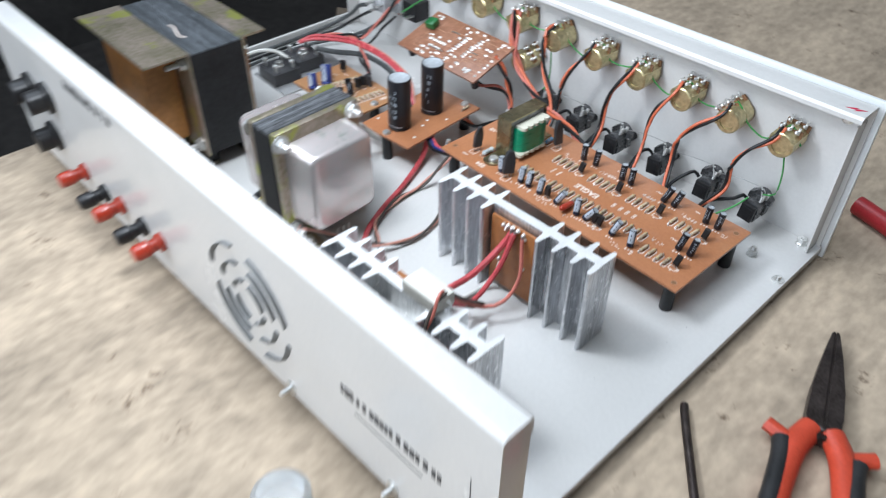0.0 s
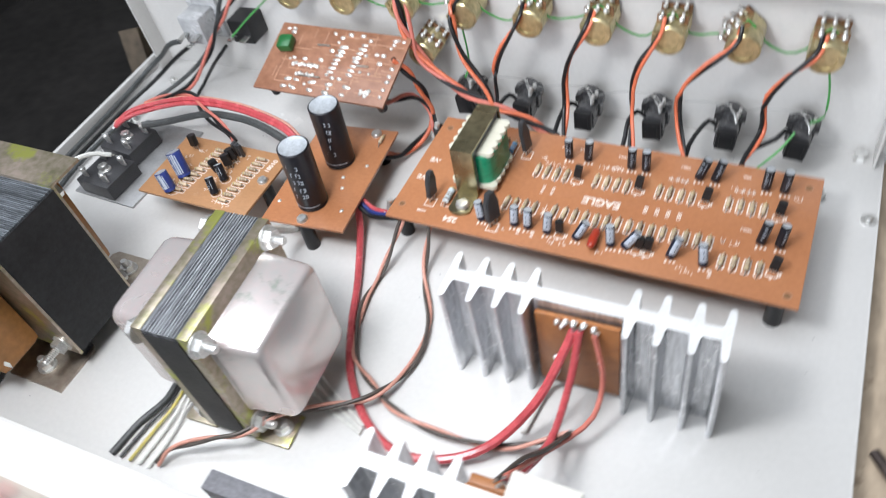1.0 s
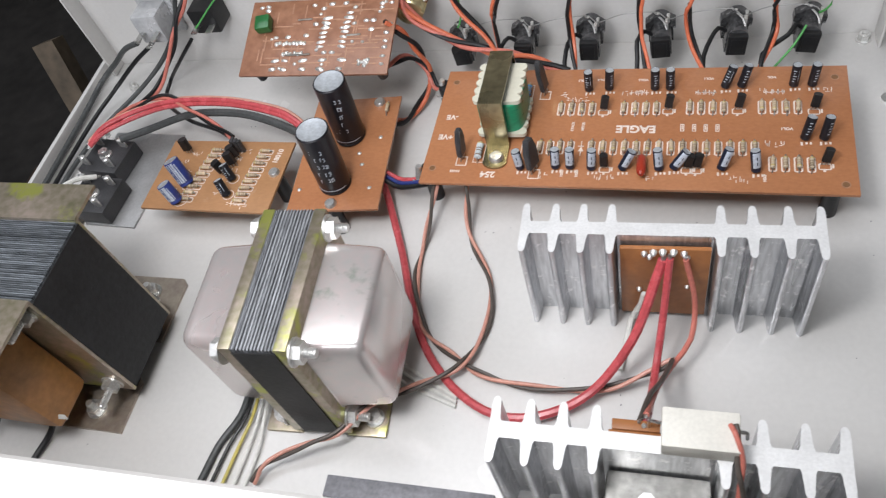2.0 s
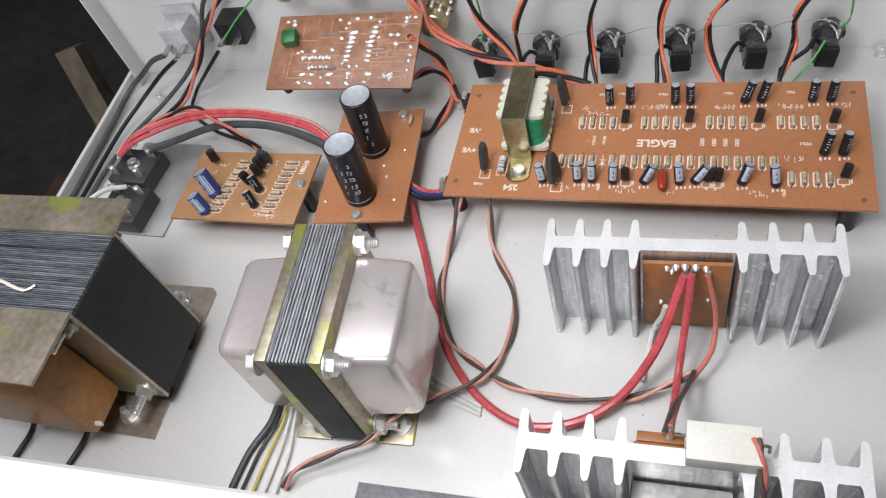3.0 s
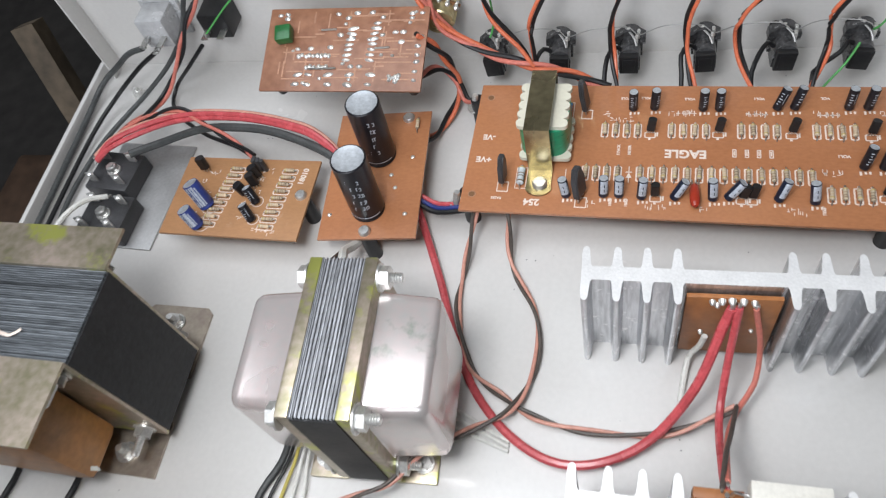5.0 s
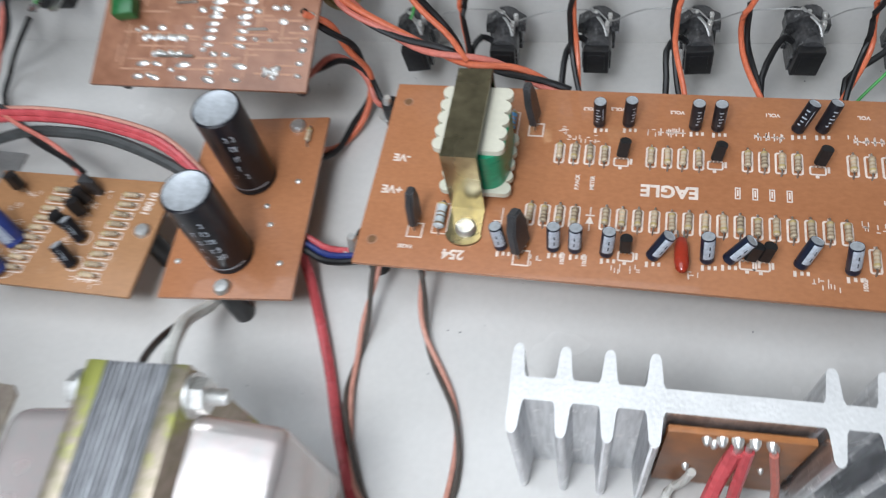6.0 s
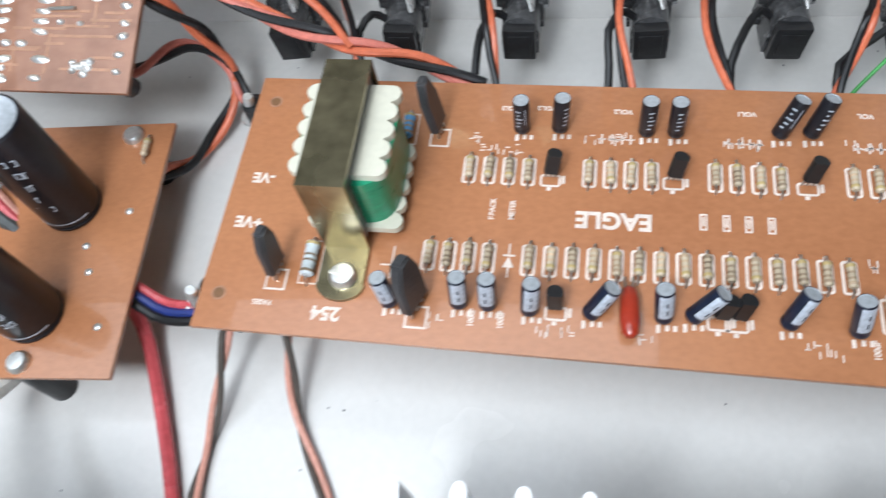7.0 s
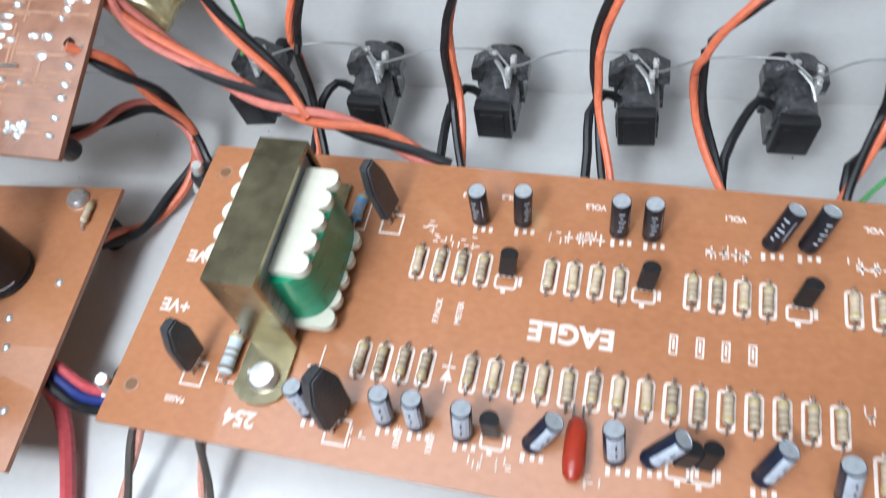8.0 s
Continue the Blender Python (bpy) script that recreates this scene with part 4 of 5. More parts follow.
plate = part("mount_board", bm, BROWNP, hs_a, "brown insulating board")
for x, z, k in ((49, 50.5, 1.3), (52.5, 51.5, 1.5), (56, 52, 1.6), (60, 52, 1.5), (64, 51, 1.4), (51, 48.5, 1.3), (65, 48.5, 1.4), (47, 24, 1.1), (66, 27, 0.9)):
    bm = bmesh.new()
    lathe(bm, [(k, 0), (k * 0.93, k * 0.6), (k * 0.5, k * 1.4), (0, k * 1.7)], 9, mm(x, -6.0, z, 90))
    part("solder_joint", bm, SOLDER, plate, "bright solder joint")
bm = bmesh.new()
tube(bm, glide([(49, -7.5, 22), (47.5, -8.5, 14), (44, -10, 6), (42, -20, 2.5), (40, -34, 2)]), 1.3)
part("sleeved_lead", bm, W_WHITE, plate, "white sleeved lead")

hs_b = heatsink("heatsink", mm(64.8, -132.3, 0, 0, 0, -0.2), "finned aluminium heatsink with a transistor and a white ceramic resistor")
bm = bmesh.new()
box(bm, 40, 66, 4.2, 5.8, 8, 53, 0.3)
box(bm, 41, 57, 5.8, 9.5, 46, 54, 0.4)
part("mount_board", bm, BROWNP, hs_b, "brown insulating board")
bm = bmesh.new()
box(bm, 57.2, 81, -3.2, 10.2, 58.05, 66.2, 0.8)
cement = part("ceramic_resistor", bm, CEMENT, hs_b, "white ceramic power resistor")
bm = bmesh.new()
tube(bm, glide([(53, 7.5, 54), (53.5, 7.5, 59), (56, 6.5, 61), (58.5, 6, 62)]), 0.6)
part("lead", bm, TIN, hs_b, "bare tinned lead")
bm = bmesh.new()
tube(bm, glide([(80.5, 5, 63), (83.2, 5, 62.5), (83.6, 5, 58)]), 0.6)
part("lead", bm, TIN, hs_b, "bare tinned lead")
bm = bmesh.new()
box(bm, 39.5, 74, -25, -3.6, 29, 40, 1.6)
tran = part("power_transistor", bm, OILG, hs_b, "grey metal-can power transistor")
bm = bmesh.new()
bolt_mesh(bm, mm(53.5, -14, 40), 2.6, 1.5, 6)
part("bolt", bm, BOLT, tran, "bright bolt and nut")

bar = thing("support_bar", mm(-1, -152, 0), "dark grey painted angle bar along the rear panel", "bar")
bm = bmesh.new()
box(bm, 0, 66, -4, 4.5, 22, 32, 0.6)
part("bar", bm, BARM, bar)
bm = bmesh.new()
box(bm, 4, 20, -3, 3, 0.02, 22, 0.4)
part("bracket", bm, BARM, bar)

# ---- steel-cased transformer ----
tr = thing("bell_transformer", mm(-22, -89.5, 0, 0, 0, 2.2), "zinc-cased power transformer with end bells and long bolts", "transformer")
CW, CD, CZ0, CZ1 = 8.6, 32.0, 4.0, 82.0
n = 36
sheets = []
for g in (0.0, 0.3, 0.8):
    bm = bmesh.new()
    box(bm, 0.04, 2 * CW / n - 0.06, -CD + g, CD - g, CZ0, CZ1 - g * 0.8)
    sheets.append(bm)
stack = [part("lamination", q, LAM, tr, "grey steel core sheet", smooth=False) for q in sheets]
for k in range(n):
    m = mm(-CW + 2 * CW * k / n, 0, 0)
    if k < 3:
        stack[k].matrix_basis = m
    else:
        again(stack[(k * 5) % 3], m)
bm = bmesh.new()
box(bm, -CW - 0.1, CW + 0.1, -CD - 0.35, -CD - 0.02, CZ0 + 1, CZ1 - 2)
part("core_varnish", bm, LAMB, tr, "black varnish on the core edge")
for s in (-1, 1):
    bm = bmesh.new()
    xa, xb = (CW, CW + 5.3) if s > 0 else (-CW - 5.3, -CW)
    box(bm, xa + 0.05, xb, -CD, CD, CZ0, CZ1 + 0.4, 0.7)
    part("clamp_frame", bm, ZINC, tr, "yellow passivated clamp frame")
    bm = bmesh.new()
    w = 24.0
    # rounded pressed cover
    def ring(inset, x):
        y, z0, z1, r = 25.0 - inset, 18 + inset, 73.5 - inset * 0.6, 5.0
        out = []
        for cy, cz, a0 in ((y - r, z1 - r, 0), (-y + r, z1 - r, 90), (-y + r, z0 + r, 180), (y - r, z0 + r, 270)):
            out += [bm.verts.new((x * s * MM, (cy - 1.5 + r * math.cos(radians(a0 + 18 * i))) * MM, (cz + r * math.sin(radians(a0 + 18 * i))) * MM)) for i in range(6)]
        return out
    x_in = CW + 5.3
    rings = [ring(-0.6, x_in + 0.05), ring(0, x_in + 1.0), ring(1.2, x_in + w - 4.2), ring(1.6, x_in + w - 2.2), ring(2.6, x_in + w - 0.7), ring(4.4, x_in + w)]
    for a, b in zip(rings, rings[1:]):
        for i in range(len(a)):
            j = (i + 1) % len(a)
            bm.faces.new([a[i], a[j], b[j], b[i]])
    bm.faces.new(rings[-1])
    part("end_bell", bm, BELLM, tr, "dull shiny zinc-plated end bell")
    bm = bmesh.new()
    x = s * (CW + 2)
    box(bm, min(x, x + s * 18), max(x, x + s * 18), -CD, -CD + 17, 0.02, 2.2, 1.0)
    part("foot_plate", bm, ZINC, tr, "yellow passivated mounting foot")
    bm = bmesh.new()
    bolt_mesh(bm, mm(s * (CW + 13.5), -CD + 8.5, 2.2), 3.6, 1.9, 4.4)
    part("foot_bolt", bm, BOLT, tr, "bright foot bolt")
for y, z in ((-29, 76), (26, 77), (-27, 12), (27, 12)):
    for s in (-1, 1):
        bm = bmesh.new()
        bolt_mesh(bm, mm(s * (CW + 5.35), y, z, 0, 90 * s, 0), 4.6, 2.2, 9 if s > 0 else 3)
        part("clamp_bolt", bm, BOLT, tr, "bright clamp bolt and nut")

# ---- large transformer ----
bt = thing("large_transformer", mm(-169, -92, 0, 0, 0, -1.0), "large transformer with a black varnished core and brown paper winding", "transformer")
LX, LY, LZ0, LZ1 = 53.0, 19.5, 14.0, 91.5
n = 60
sheets = []
for g in (0.0, 0.4, 0.8):
    bm = bmesh.new()
    box(bm, -LX + g, LX - g, 0.05, 2 * LY / n - 0.08, LZ0, LZ1 - g)
    sheets.append(bm)
stack = [part("lamination", q, LAMD, bt, "grey steel core sheet", smooth=False) for q in sheets]
for k in range(n):
    m = mm(0, -LY + 2 * LY * k / n, 0)
    if k < 3:
        stack[k].matrix_basis = m
    else:
        again(stack[(k * 5) % 3], m)
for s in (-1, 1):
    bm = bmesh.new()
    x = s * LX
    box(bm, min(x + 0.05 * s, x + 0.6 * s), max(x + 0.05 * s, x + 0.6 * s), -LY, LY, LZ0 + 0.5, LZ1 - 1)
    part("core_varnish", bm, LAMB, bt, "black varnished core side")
for s in (-1, 1):
    bm = bmesh.new()
    y = s * LY
    ya, yb = sorted((y, y + s * 1.6))
    e = y + s * 0.85
    ribbon(bm, [(e, LZ0 - 1.0), (e, LZ1 + 0.4), (y + s * (19 if s > 0 else 32), LZ1 + 0.4)], -LX, LX, 1.5)
    part("clamp_bracket", bm, ZINC, bt, "yellow passivated clamp bracket", smooth=False)
    for sx in (-1, 1):
        bm = bmesh.new()
        xa, xb = sorted((sx * 46, sx * 9))
        ya, yb = (-39, -10) if s < 0 else (10, 47.5)
        prism(bm, [(xa, ya), (xb, ya), (xb, yb - 3), (xb - 3, yb), (xa + 3, yb), (xa, yb - 3)], 0.02, 1.6)
        part("foot_plate", bm, FOOTM, bt, "dull mounting foot")
        bm = bmesh.new()
        bolt_mesh(bm, mm(sx * 28, -29 if s < 0 else 38, 1.6), 4.0, 2.1, 8)
        part("foot_bolt", bm, BOLT, bt, "bright foot bolt and nut")
        # made-up support, coloured black to read as the shaded gap below the core
        bm = bmesh.new()
        xa, xb = sorted((sx * 44, sx * 11))
        box(bm, xa, xb, min(s * 10.5, s * 17.5), max(s * 10.5, s * 17.5), 1.65, LZ0 - 0.05, 0.4)
        part("foot_riser", bm, LAMB, bt, "added riser, black like the shade under the core")
        for z in (20, LZ1 - 8):
            bm = bmesh.new()
            bolt_mesh(bm, mm(sx * (LX - 8), y + s * 1.65, z, -90 * s, 0, 0), 4.2, 2.0, 13 if s < 0 else 5)
            part("clamp_bolt", bm, BOLT, bt, "bright clamp bolt and nut")
    bm = bmesh.new()
    ya, yb = sorted((y + s * 1.7, y + s * (27 if s < 0 else 16)))
    vs = box(bm, -LX + 21, LX - 21, ya, yb, 20, LZ1 - 4, 5.0)
    for v in vs:
        v.co += Vector((noise.noise(v.co * 60), noise.noise(v.co * 60 + Vector((3, 0, 0))), 0)) * 0.0012
    part("winding", bm, KRAFT, bt, "brown paper-wrapped winding")

bm = bmesh.new()
prism(bm, [(0, 0), (5, 1.5), (9, 0.5), (8, 3), (4, 4), (1, 3)], 0, 0.4, mm(27, -46, 26, 60, 10, 20))
part("torn_paper", bm, W_WHITE, bt, "torn white paper edge")

bm = bmesh.new()
tube(bm, glide([(2, -7.5, 92.2), (8, -7, 92.2), (15, -9, 92.2), (24, -11, 92.2), (28, -8, 92.2)]), 0.8, 6, 0, 0.3)
part("chalk_mark", bm, SILK, bt, "white chalk mark")

# ---- front controls ----
def potentiometer(m, label):
    p = thing("potentiometer", m, label, "potentiometer", "front controls")
    bm = bmesh.new()
    lathe(bm, [(0, 20.6), (5.0, 20.6), (5.3, 21.4), (7.4, 21.4), (8.2, 20.7), (8.2, 12.4), (7.7, 12.1), (7.7, 11.7), (8.2, 11.4), (8.2, 3.0), (0, 3.0)], 26, mm(0, 0, 0, 90))
    part("can", bm, POTM, p, "brassy metal can")
    bm = bmesh.new()
    box(bm, -7.6, 7.6, -3.2, -1.6, -2, 9.2, 0.3)
    part("wafer", bm, POTB, p)
    bm = bmesh.new()
    lathe(bm, [(0, -1.0), (5.4, -1.0), (5.4, 1.7), (0, 1.7)], 12, mm(0, 0, 0, 90))
    part("bushing", bm, TIN, p)
    for x in (-5, 0, 5):
        bm = bmesh.new()
        box(bm, x - 0.75, x + 0.75, -4.2, -3.1, 7.0, 12.4, 0.2)
        box(bm, x - 0.75, x + 0.75, -8.0, -3.9, 9.6, 10.3, 0.2)
        lathe(bm, [(1.25, 0), (1.0, 0.8), (0, 1.5)], 8, mm(x, -7, 10.2))
        part("lug", bm, SOLDER, p, "soldered lug")
    bm = bmesh.new()
    box(bm, -7.6, 7.6, -13.0, -11.6, -2, 9.2, 0.3)
    part("wafer", bm, POTB, p)
    for x in (-5, 0, 5):
        bm = bmesh.new()
        box(bm, x - 0.75, x + 0.75, -13.9, -12.9, 7.0, 11.8, 0.2)
        box(bm, x - 0.75, x + 0.75, -18.5, -13.6, 9.6, 10.3, 0.2)
        lathe(bm, [(1.5, 0), (1.2, 0.9), (0, 1.7)], 8, mm(x, -17, 10.2))
        part("lug", bm, SOLDER, p, "soldered lug")
    for x in (-6.6, 6.6):
        bm = bmesh.new()
        box(bm, x - 1.2, x + 1.2, -22.0, -2.0, 2, 5, 0.3)
        part("clip", bm, POTM, p)
    return p


PX = (-65, -27, 10.5, 48, 84.5, 120.5, 155.5, 191.5)
pot = None
for i, x in enumerate(PX):
    m = mm(x, Y1 - 1.4, 74.6 - 0.028 * x, 0, (4, -6, -32, 3, -4, 2, -48, 5)[i], 0)
    pot = potentiometer(m, "brass-cased potentiometer soldered to twisted wires") if pot is None else copy_thing(pot, m)
copy_thing(pot, mm(-20, Y1 - 1.4, 46, 0, 35, 0))
copy_thing(pot, mm(-103, Y1 - 1.4, 77.0, 0, 10, 0))


def jack(m, label):
    j = thing("jack_socket", m, label, "jack socket", "front jacks")
    bm = bmesh.new()
    box(bm, -4.9, 4.9, -31.0, -27.6, -7.6, 4.4, 0.7)
    box(bm, -3.2, 3.2, -31.3, -30.9, -5.6, 2.4, 0.2)
    part("rear_block", bm, PLASTIC, j, "glossy black end block")
    bm = bmesh.new()
    prism(bm, [(-5.4, -8), (5.4, -8), (5.5, 0.5)] + [(5.4 * math.cos(a), 1.0 + 5.4 * math.sin(a)) for a in [math.pi * i / 10 for i in range(1, 10)]] + [(-5.5, 0.5)], 18.0, 27.7, mm(0, 0, 0, 90))
    part("body", bm, PLASTG, j, "scuffed black body")
    bm = bmesh.new()
    prism(bm, [(-6.4, -7), (6.4, -7), (6.4, 1.0), (7.8, 1.2), (7.8, 5.2), (6.4, 6.2)] + [(6.0 * math.cos(a), 3.4 + 6.6 * math.sin(a)) for a in [math.pi * i / 10 for i in range(2, 9)]] + [(-6.4, 6.2), (-7.8, 5.2), (-7.8, 1.2), (-6.4, 1.0)], 12.6, 18.1, mm(0, 0, 0, 90))
    part("collar", bm, PLASTG, j, "scuffed black collar with side wings")
    bm = bmesh.new()
    lathe(bm, [(0, -0.8), (3.3, -0.8), (3.3, 12.8), (0, 12.8)], 14, mm(0, 0, -6, 90))
    part("bushing", bm, PLASTIC, j)
    bm = bmesh.new()
    tube(bm, glide([(-3.2, -13.5, 9.4), (-1.0, -17, 9.2), (2.2, -21.5, 8.4), (3.6, -24.6, 6.0)], 2), 0.75, 6, 0, 0.6)
    part("contact_strip", bm, DULLT, j, "dull grey bent contact strip")
    for x, y in ((3.4, -21.5), (-1.0, -16), (4.2, -17.5)):
        bm = bmesh.new()
        box(bm, x - 0.7, x + 0.7, y - 1.6, y + 1.6, 5.6, 9.6, 0.3)
        lathe(bm, [(1.0, 0), (0.8, 0.6), (0, 1.0)], 8, mm(x, y, 9.5))
        part("lug", bm, SOLDER, j, "soldered lug")
    return j


JX = (6.5, 43, 79.5, 116, 153, 189.5)
jk = None
for i, x in enumerate(JX):
    m = mm(x, Y1 - 1.3, 22.5, 0, (-5, 2, 0, -3, 4, 6)[i], (2, 0, -1, 1, 3, -2)[i])
    jk = jack(m, "black plastic jack socket with soldered lugs") if jk is None else copy_thing(jk, m)

# ---- mains side ----
rp = thing("rectifier_plate", mm(-197, 25, 0, 0, 0, -3), "grey aluminium plate under the bridge rectifiers", "mounting plate")
bm = bmesh.new()
box(bm, -25, 26, -36, 36, 0.02, 1.6, 0.4)
part("plate", bm, ALUG, rp)
for x, y, rz in ((-207, 33, -6), (-201, 3, -4)):
    br = thing("bridge_rectifier", mm(x, y, 1.65, 0, 0, rz), "square black bridge rectifier with soldered lugs", "rectifier", "rectifiers")
    bm = bmesh.new()
    box(bm, -14, 14, -13, 13, 0.02, 11, 1.2)
    part("block", bm, MATTE, br)
    for a, b in ((-9, -8), (9, -8), (-9, 8), (9, 8)):
        bm = bmesh.new()
        box(bm, a - 2.5, a + 2.5, b - 0.5, b + 0.5, 10.5, 18, 0.2)
        lathe(bm, [(2.0, 0), (1.8, 1.5), (0, 2.6)], 10, mm(a, b, 16))
        part("lug", bm, SOLDER, br, "soldered lug")
    bm = bmesh.new()
    bolt_mesh(bm, mm(0, 0, 11), 3.2, 1.6, 5)
    part("bolt", bm, BOLT, br)

ms = thing("mains_socket", mm(-193, Y1 - 1.3, 42), "pale grey plastic mains socket body on the front panel", "mains socket")
bm = bmesh.new()
box(bm, -12.5, 12.5, -3, 0, -14, 16, 1)
part("flange", bm, GREYP, ms)
bm = bmesh.new()
box(bm, -9, 9, -20, -3, -9, 11, 1.6)
part("body", bm, GREYP, ms)
for x in (-7, 0, 7):
    bm = bmesh.new()
    box(bm, x * 0.8 - 1.8, x * 0.8 + 1.8, -29, -19.6, -1 if x else -6, 0 if x else -5, 0.2)
    part("terminal", bm, TIN, ms, "bright metal tag")
sw = thing("power_switch", mm(-154, Y1 - 1.3, 44), "black power switch with a green wire", "switch")
bm = bmesh.new()
box(bm, -8.6, 8.6, -17, 0, -8, 8.5, 1.2)
part("body", bm, PLASTIC, sw)
for x, z in ((-5, -2), (5, -2)):
    bm = bmesh.new()
    box(bm, x - 2, x + 2, -25, -16.5, z, z + 0.9, 0.2)
    part("tag", bm, TIN, sw, "bright metal tag")

# ---- wiring ----
wire("wire", [(-22, 13, 15), (-18, 4, 6), (-5, -26, 2.6), (5, -52, 2.6), (17, -76, 2.6), (34, -95, 2.6), (54, -106, 4), (74, -105, 5), (94, -94, 8), (110, -76, 22), (118.5, -58, 41), (121, -54, 49)], 2.0, W_RED, "thick red wire looping over the case floor to the heatsink", 2)
wire("wire", [(123.5, -54, 50), (122, -65, 28), (119.5, -85, 14), (117.5, -112, 36), (116.5, -124, 53)], 1.6, W_RED, "thick red wire joining the two heatsinks", 2)
wire("wire", [(129.5, -54, 49.5), (134, -59, 27), (133, -70, 15), (127, -80, 13), (121, -96, 25), (117, -120, 52)], 1.15, W_PINK, "orange wire from the heatsink board", 2)
twisted("wire_pair", [(10, 6, 20), (5, -18, 3), (5, -39, 3), (15, -67, 3), (32, -80, 3), (46, -88, 4), (67, -92, 4), (97, -91, 5), (117, -84, 10), (126, -80, 14)], 0.92, (W_BROWN, W_FADED), "dusty brown and faded pink twisted pair on the case floor", 50)
wire("wire", [(126, -80, 15), (122, -95, 27), (118, -108, 42), (115, -123, 54)], 0.95, W_BROWN, "dusty brown wire rising to the rear heatsink", 1.5)
twisted("wire_pair", [(26, 6, 20), (28, -13, 3), (42, -39, 3), (44, -64, 3), (36, -86, 7), (20, -97, 8), (1, -111, 13), (-10, -124.5, 13), (-23, -130.5, 12), (-41, -139.5, 8), (-47, -147, 3)], 0.92, (W_BROWN, W_FADED), "dusty brown and faded pink twisted pair crossing the case floor", 54, phase=1.0)
for k, (mt, lab) in enumerate(((W_RED, "red"), (W_BLUE, "blue"), (W_BLACK, "black"))):
    wire("wire", [(-24, 19 - 2.4 * k, 18), (-14, 14.5 - 2.6 * k, 15), (-6, 12.5 - 2.4 * k, 16), (6, 13 - 2.4 * k, 18)], 1.3, mt, "short " + lab + " wire between two circuit boards", 0)
for k, (mt, dy, dz, lab) in enumerate(((W_RED, 0, 1.8, "red"), (W_FADED, 2.4, 0.8, "faded pink"), (W_RED, -1.2, 0.2, "red"))):
    wire("wire", [(-60, 33 + dy * 0.6, 18.5 + dz * 0.3), (-78, 45 + dy, 27 + dz), (-95, 51 + dy, 30 + dz), (-127, 56 + dy, 32 + dz), (-166, 56 + dy * 1.3, 30 + dz * 1.4), (-203, 45 + dy * 1.8, 24 + dz * 1.5), (-216 - dy * 0.7, 36 + dy, 19)],
         1.5, mt, lab + " wire of the bundle arching to the rectifier", 2, "rectifier wires")
wire("wire", [(-60, 31, 19), (-78, 40, 25), (-106, 49, 28), (-130, 52, 28), (-153, 54, 24), (-182, 48, 18), (-196, 40, 19)], 2.3, W_GREY, "thick dark wire arching to the rectifier", 2)
wire("wire", [(-245, -120, 3), (-250, -60, 3), (-251, 17, 3.5), (-252, 76, 4), (-249, 104, 8), (-232, 108, 20), (-214, 104, 34), (-200, 102, 40)], 1.8, W_GREY, "dark grey mains cable along the case edge", 3)
wire("wire", [(-238, -120, 3), (-243, -40, 3), (-244, 30, 3), (-241, 70, 5), (-232, 92, 10), (-210, 100, 26), (-194, 102, 36)], 1.4, W_BLACK, "black cable along the case edge", 3)
wire("wire", [(-234, -20, 3), (-238, 19, 3), (-232, 60, 4), (-214, 95, 8), (-194, 108, 22), (-177, 114, 42), (-160, 121, 70), (-120, 122, 80)], 1.5, W_GREY, "thin dark cable climbing the front panel")
twisted("wire_pair", [(-214, 44, 19), (-203, 60, 20), (-195, 86, 14), (-181, 101, 30), (-167, 112, 52), (-140, 121, 76), (-105, 121, 76)], 1.2, (W_PINK, W_BLACK), "red and black pair climbing to the front panel", 60)
wire("wire", [(-160, 102, 41), (-176, 100, 26), (-196, 103, 6), (-192, 86, 4), (-158, 59, 15), (-124, 40, 25), (-109, 30, 24)], 1.2, W_BLACK, "thin black wire to the small circuit board")
twisted("wire_pair", [(-200, 54, 26), (-166, 60, 34), (-146, 52, 30), (-123, 40, 27), (-112, 32, 28)], 1.0, (W_PINK, W_BLACK), "thin twisted pair to the small circuit board", 50)
twisted("wire_pair", [(-26, 88, 57), (-17, 91, 42), (-12, 94, 20), (-13, 88, 8), (-21, 68, 5), (-26, 54, 15)], 1.3, (W_ORANGE, W_BLACK), "orange and black pair between circuit boards", 40)
twisted("wire_pair", [(-36, 66, 44), (-31, 78, 34), (-22, 93, 28), (-13, 94, 18), (-7, 86, 10), (4, 80, 14)], 1.2, (W_BLACK, W_PINK), "black and pale red pair from the tone board", 40)
twisted("wire_pair", [(-28, 110, 86), (-26, 106, 66), (-15, 104, 46), (4, 99, 34), (26, 92, 31), (50, 88, 27), (70, 82, 22)], 1.3, (W_BLACK, W_ORANGE, W_PINK), "bundle of black and orange wires behind the main board", 60)
wire("wire", [(-24, 111, 86), (-21, 106, 66), (-18, 102, 48), (-4, 100, 38), (10, 98, 33)], 1.2, W_PINK, "pale red wire from the front controls")
# control leads: from each potentiometer down to the far edge of the main board
ENDS = ((33, 87), (74, 80), (111, 79), (138, 80), (164, 79))
for (xe, ye), xp, mid in zip(ENDS, PX[3:], (30, 70, 106, 130, 170)):
    twisted("wire_pair", [(xp - 2, 112.5, 85 - 0.028 * xp), (xp - 4, 106, 78 - 0.028 * xp), ((mid + xp) / 2 - 4, 101, 62), (mid, 100, 48), (mid + 1, 96, 32), (xe, ye, 22), (xe + 2, ye - 7, 19)], 1.02, (W_ORANGE, W_BLACK), "orange and black twisted control leads", 55, "control leads", phase=xp)
twisted("wire_pair", [(8.5, 112.5, 85), (6, 106, 78), (10, 102, 56), (24, 97, 38), (31, 90, 30)], 1.2, (W_ORANGE, W_BLACK), "orange and black twisted control leads", 55, "control leads")
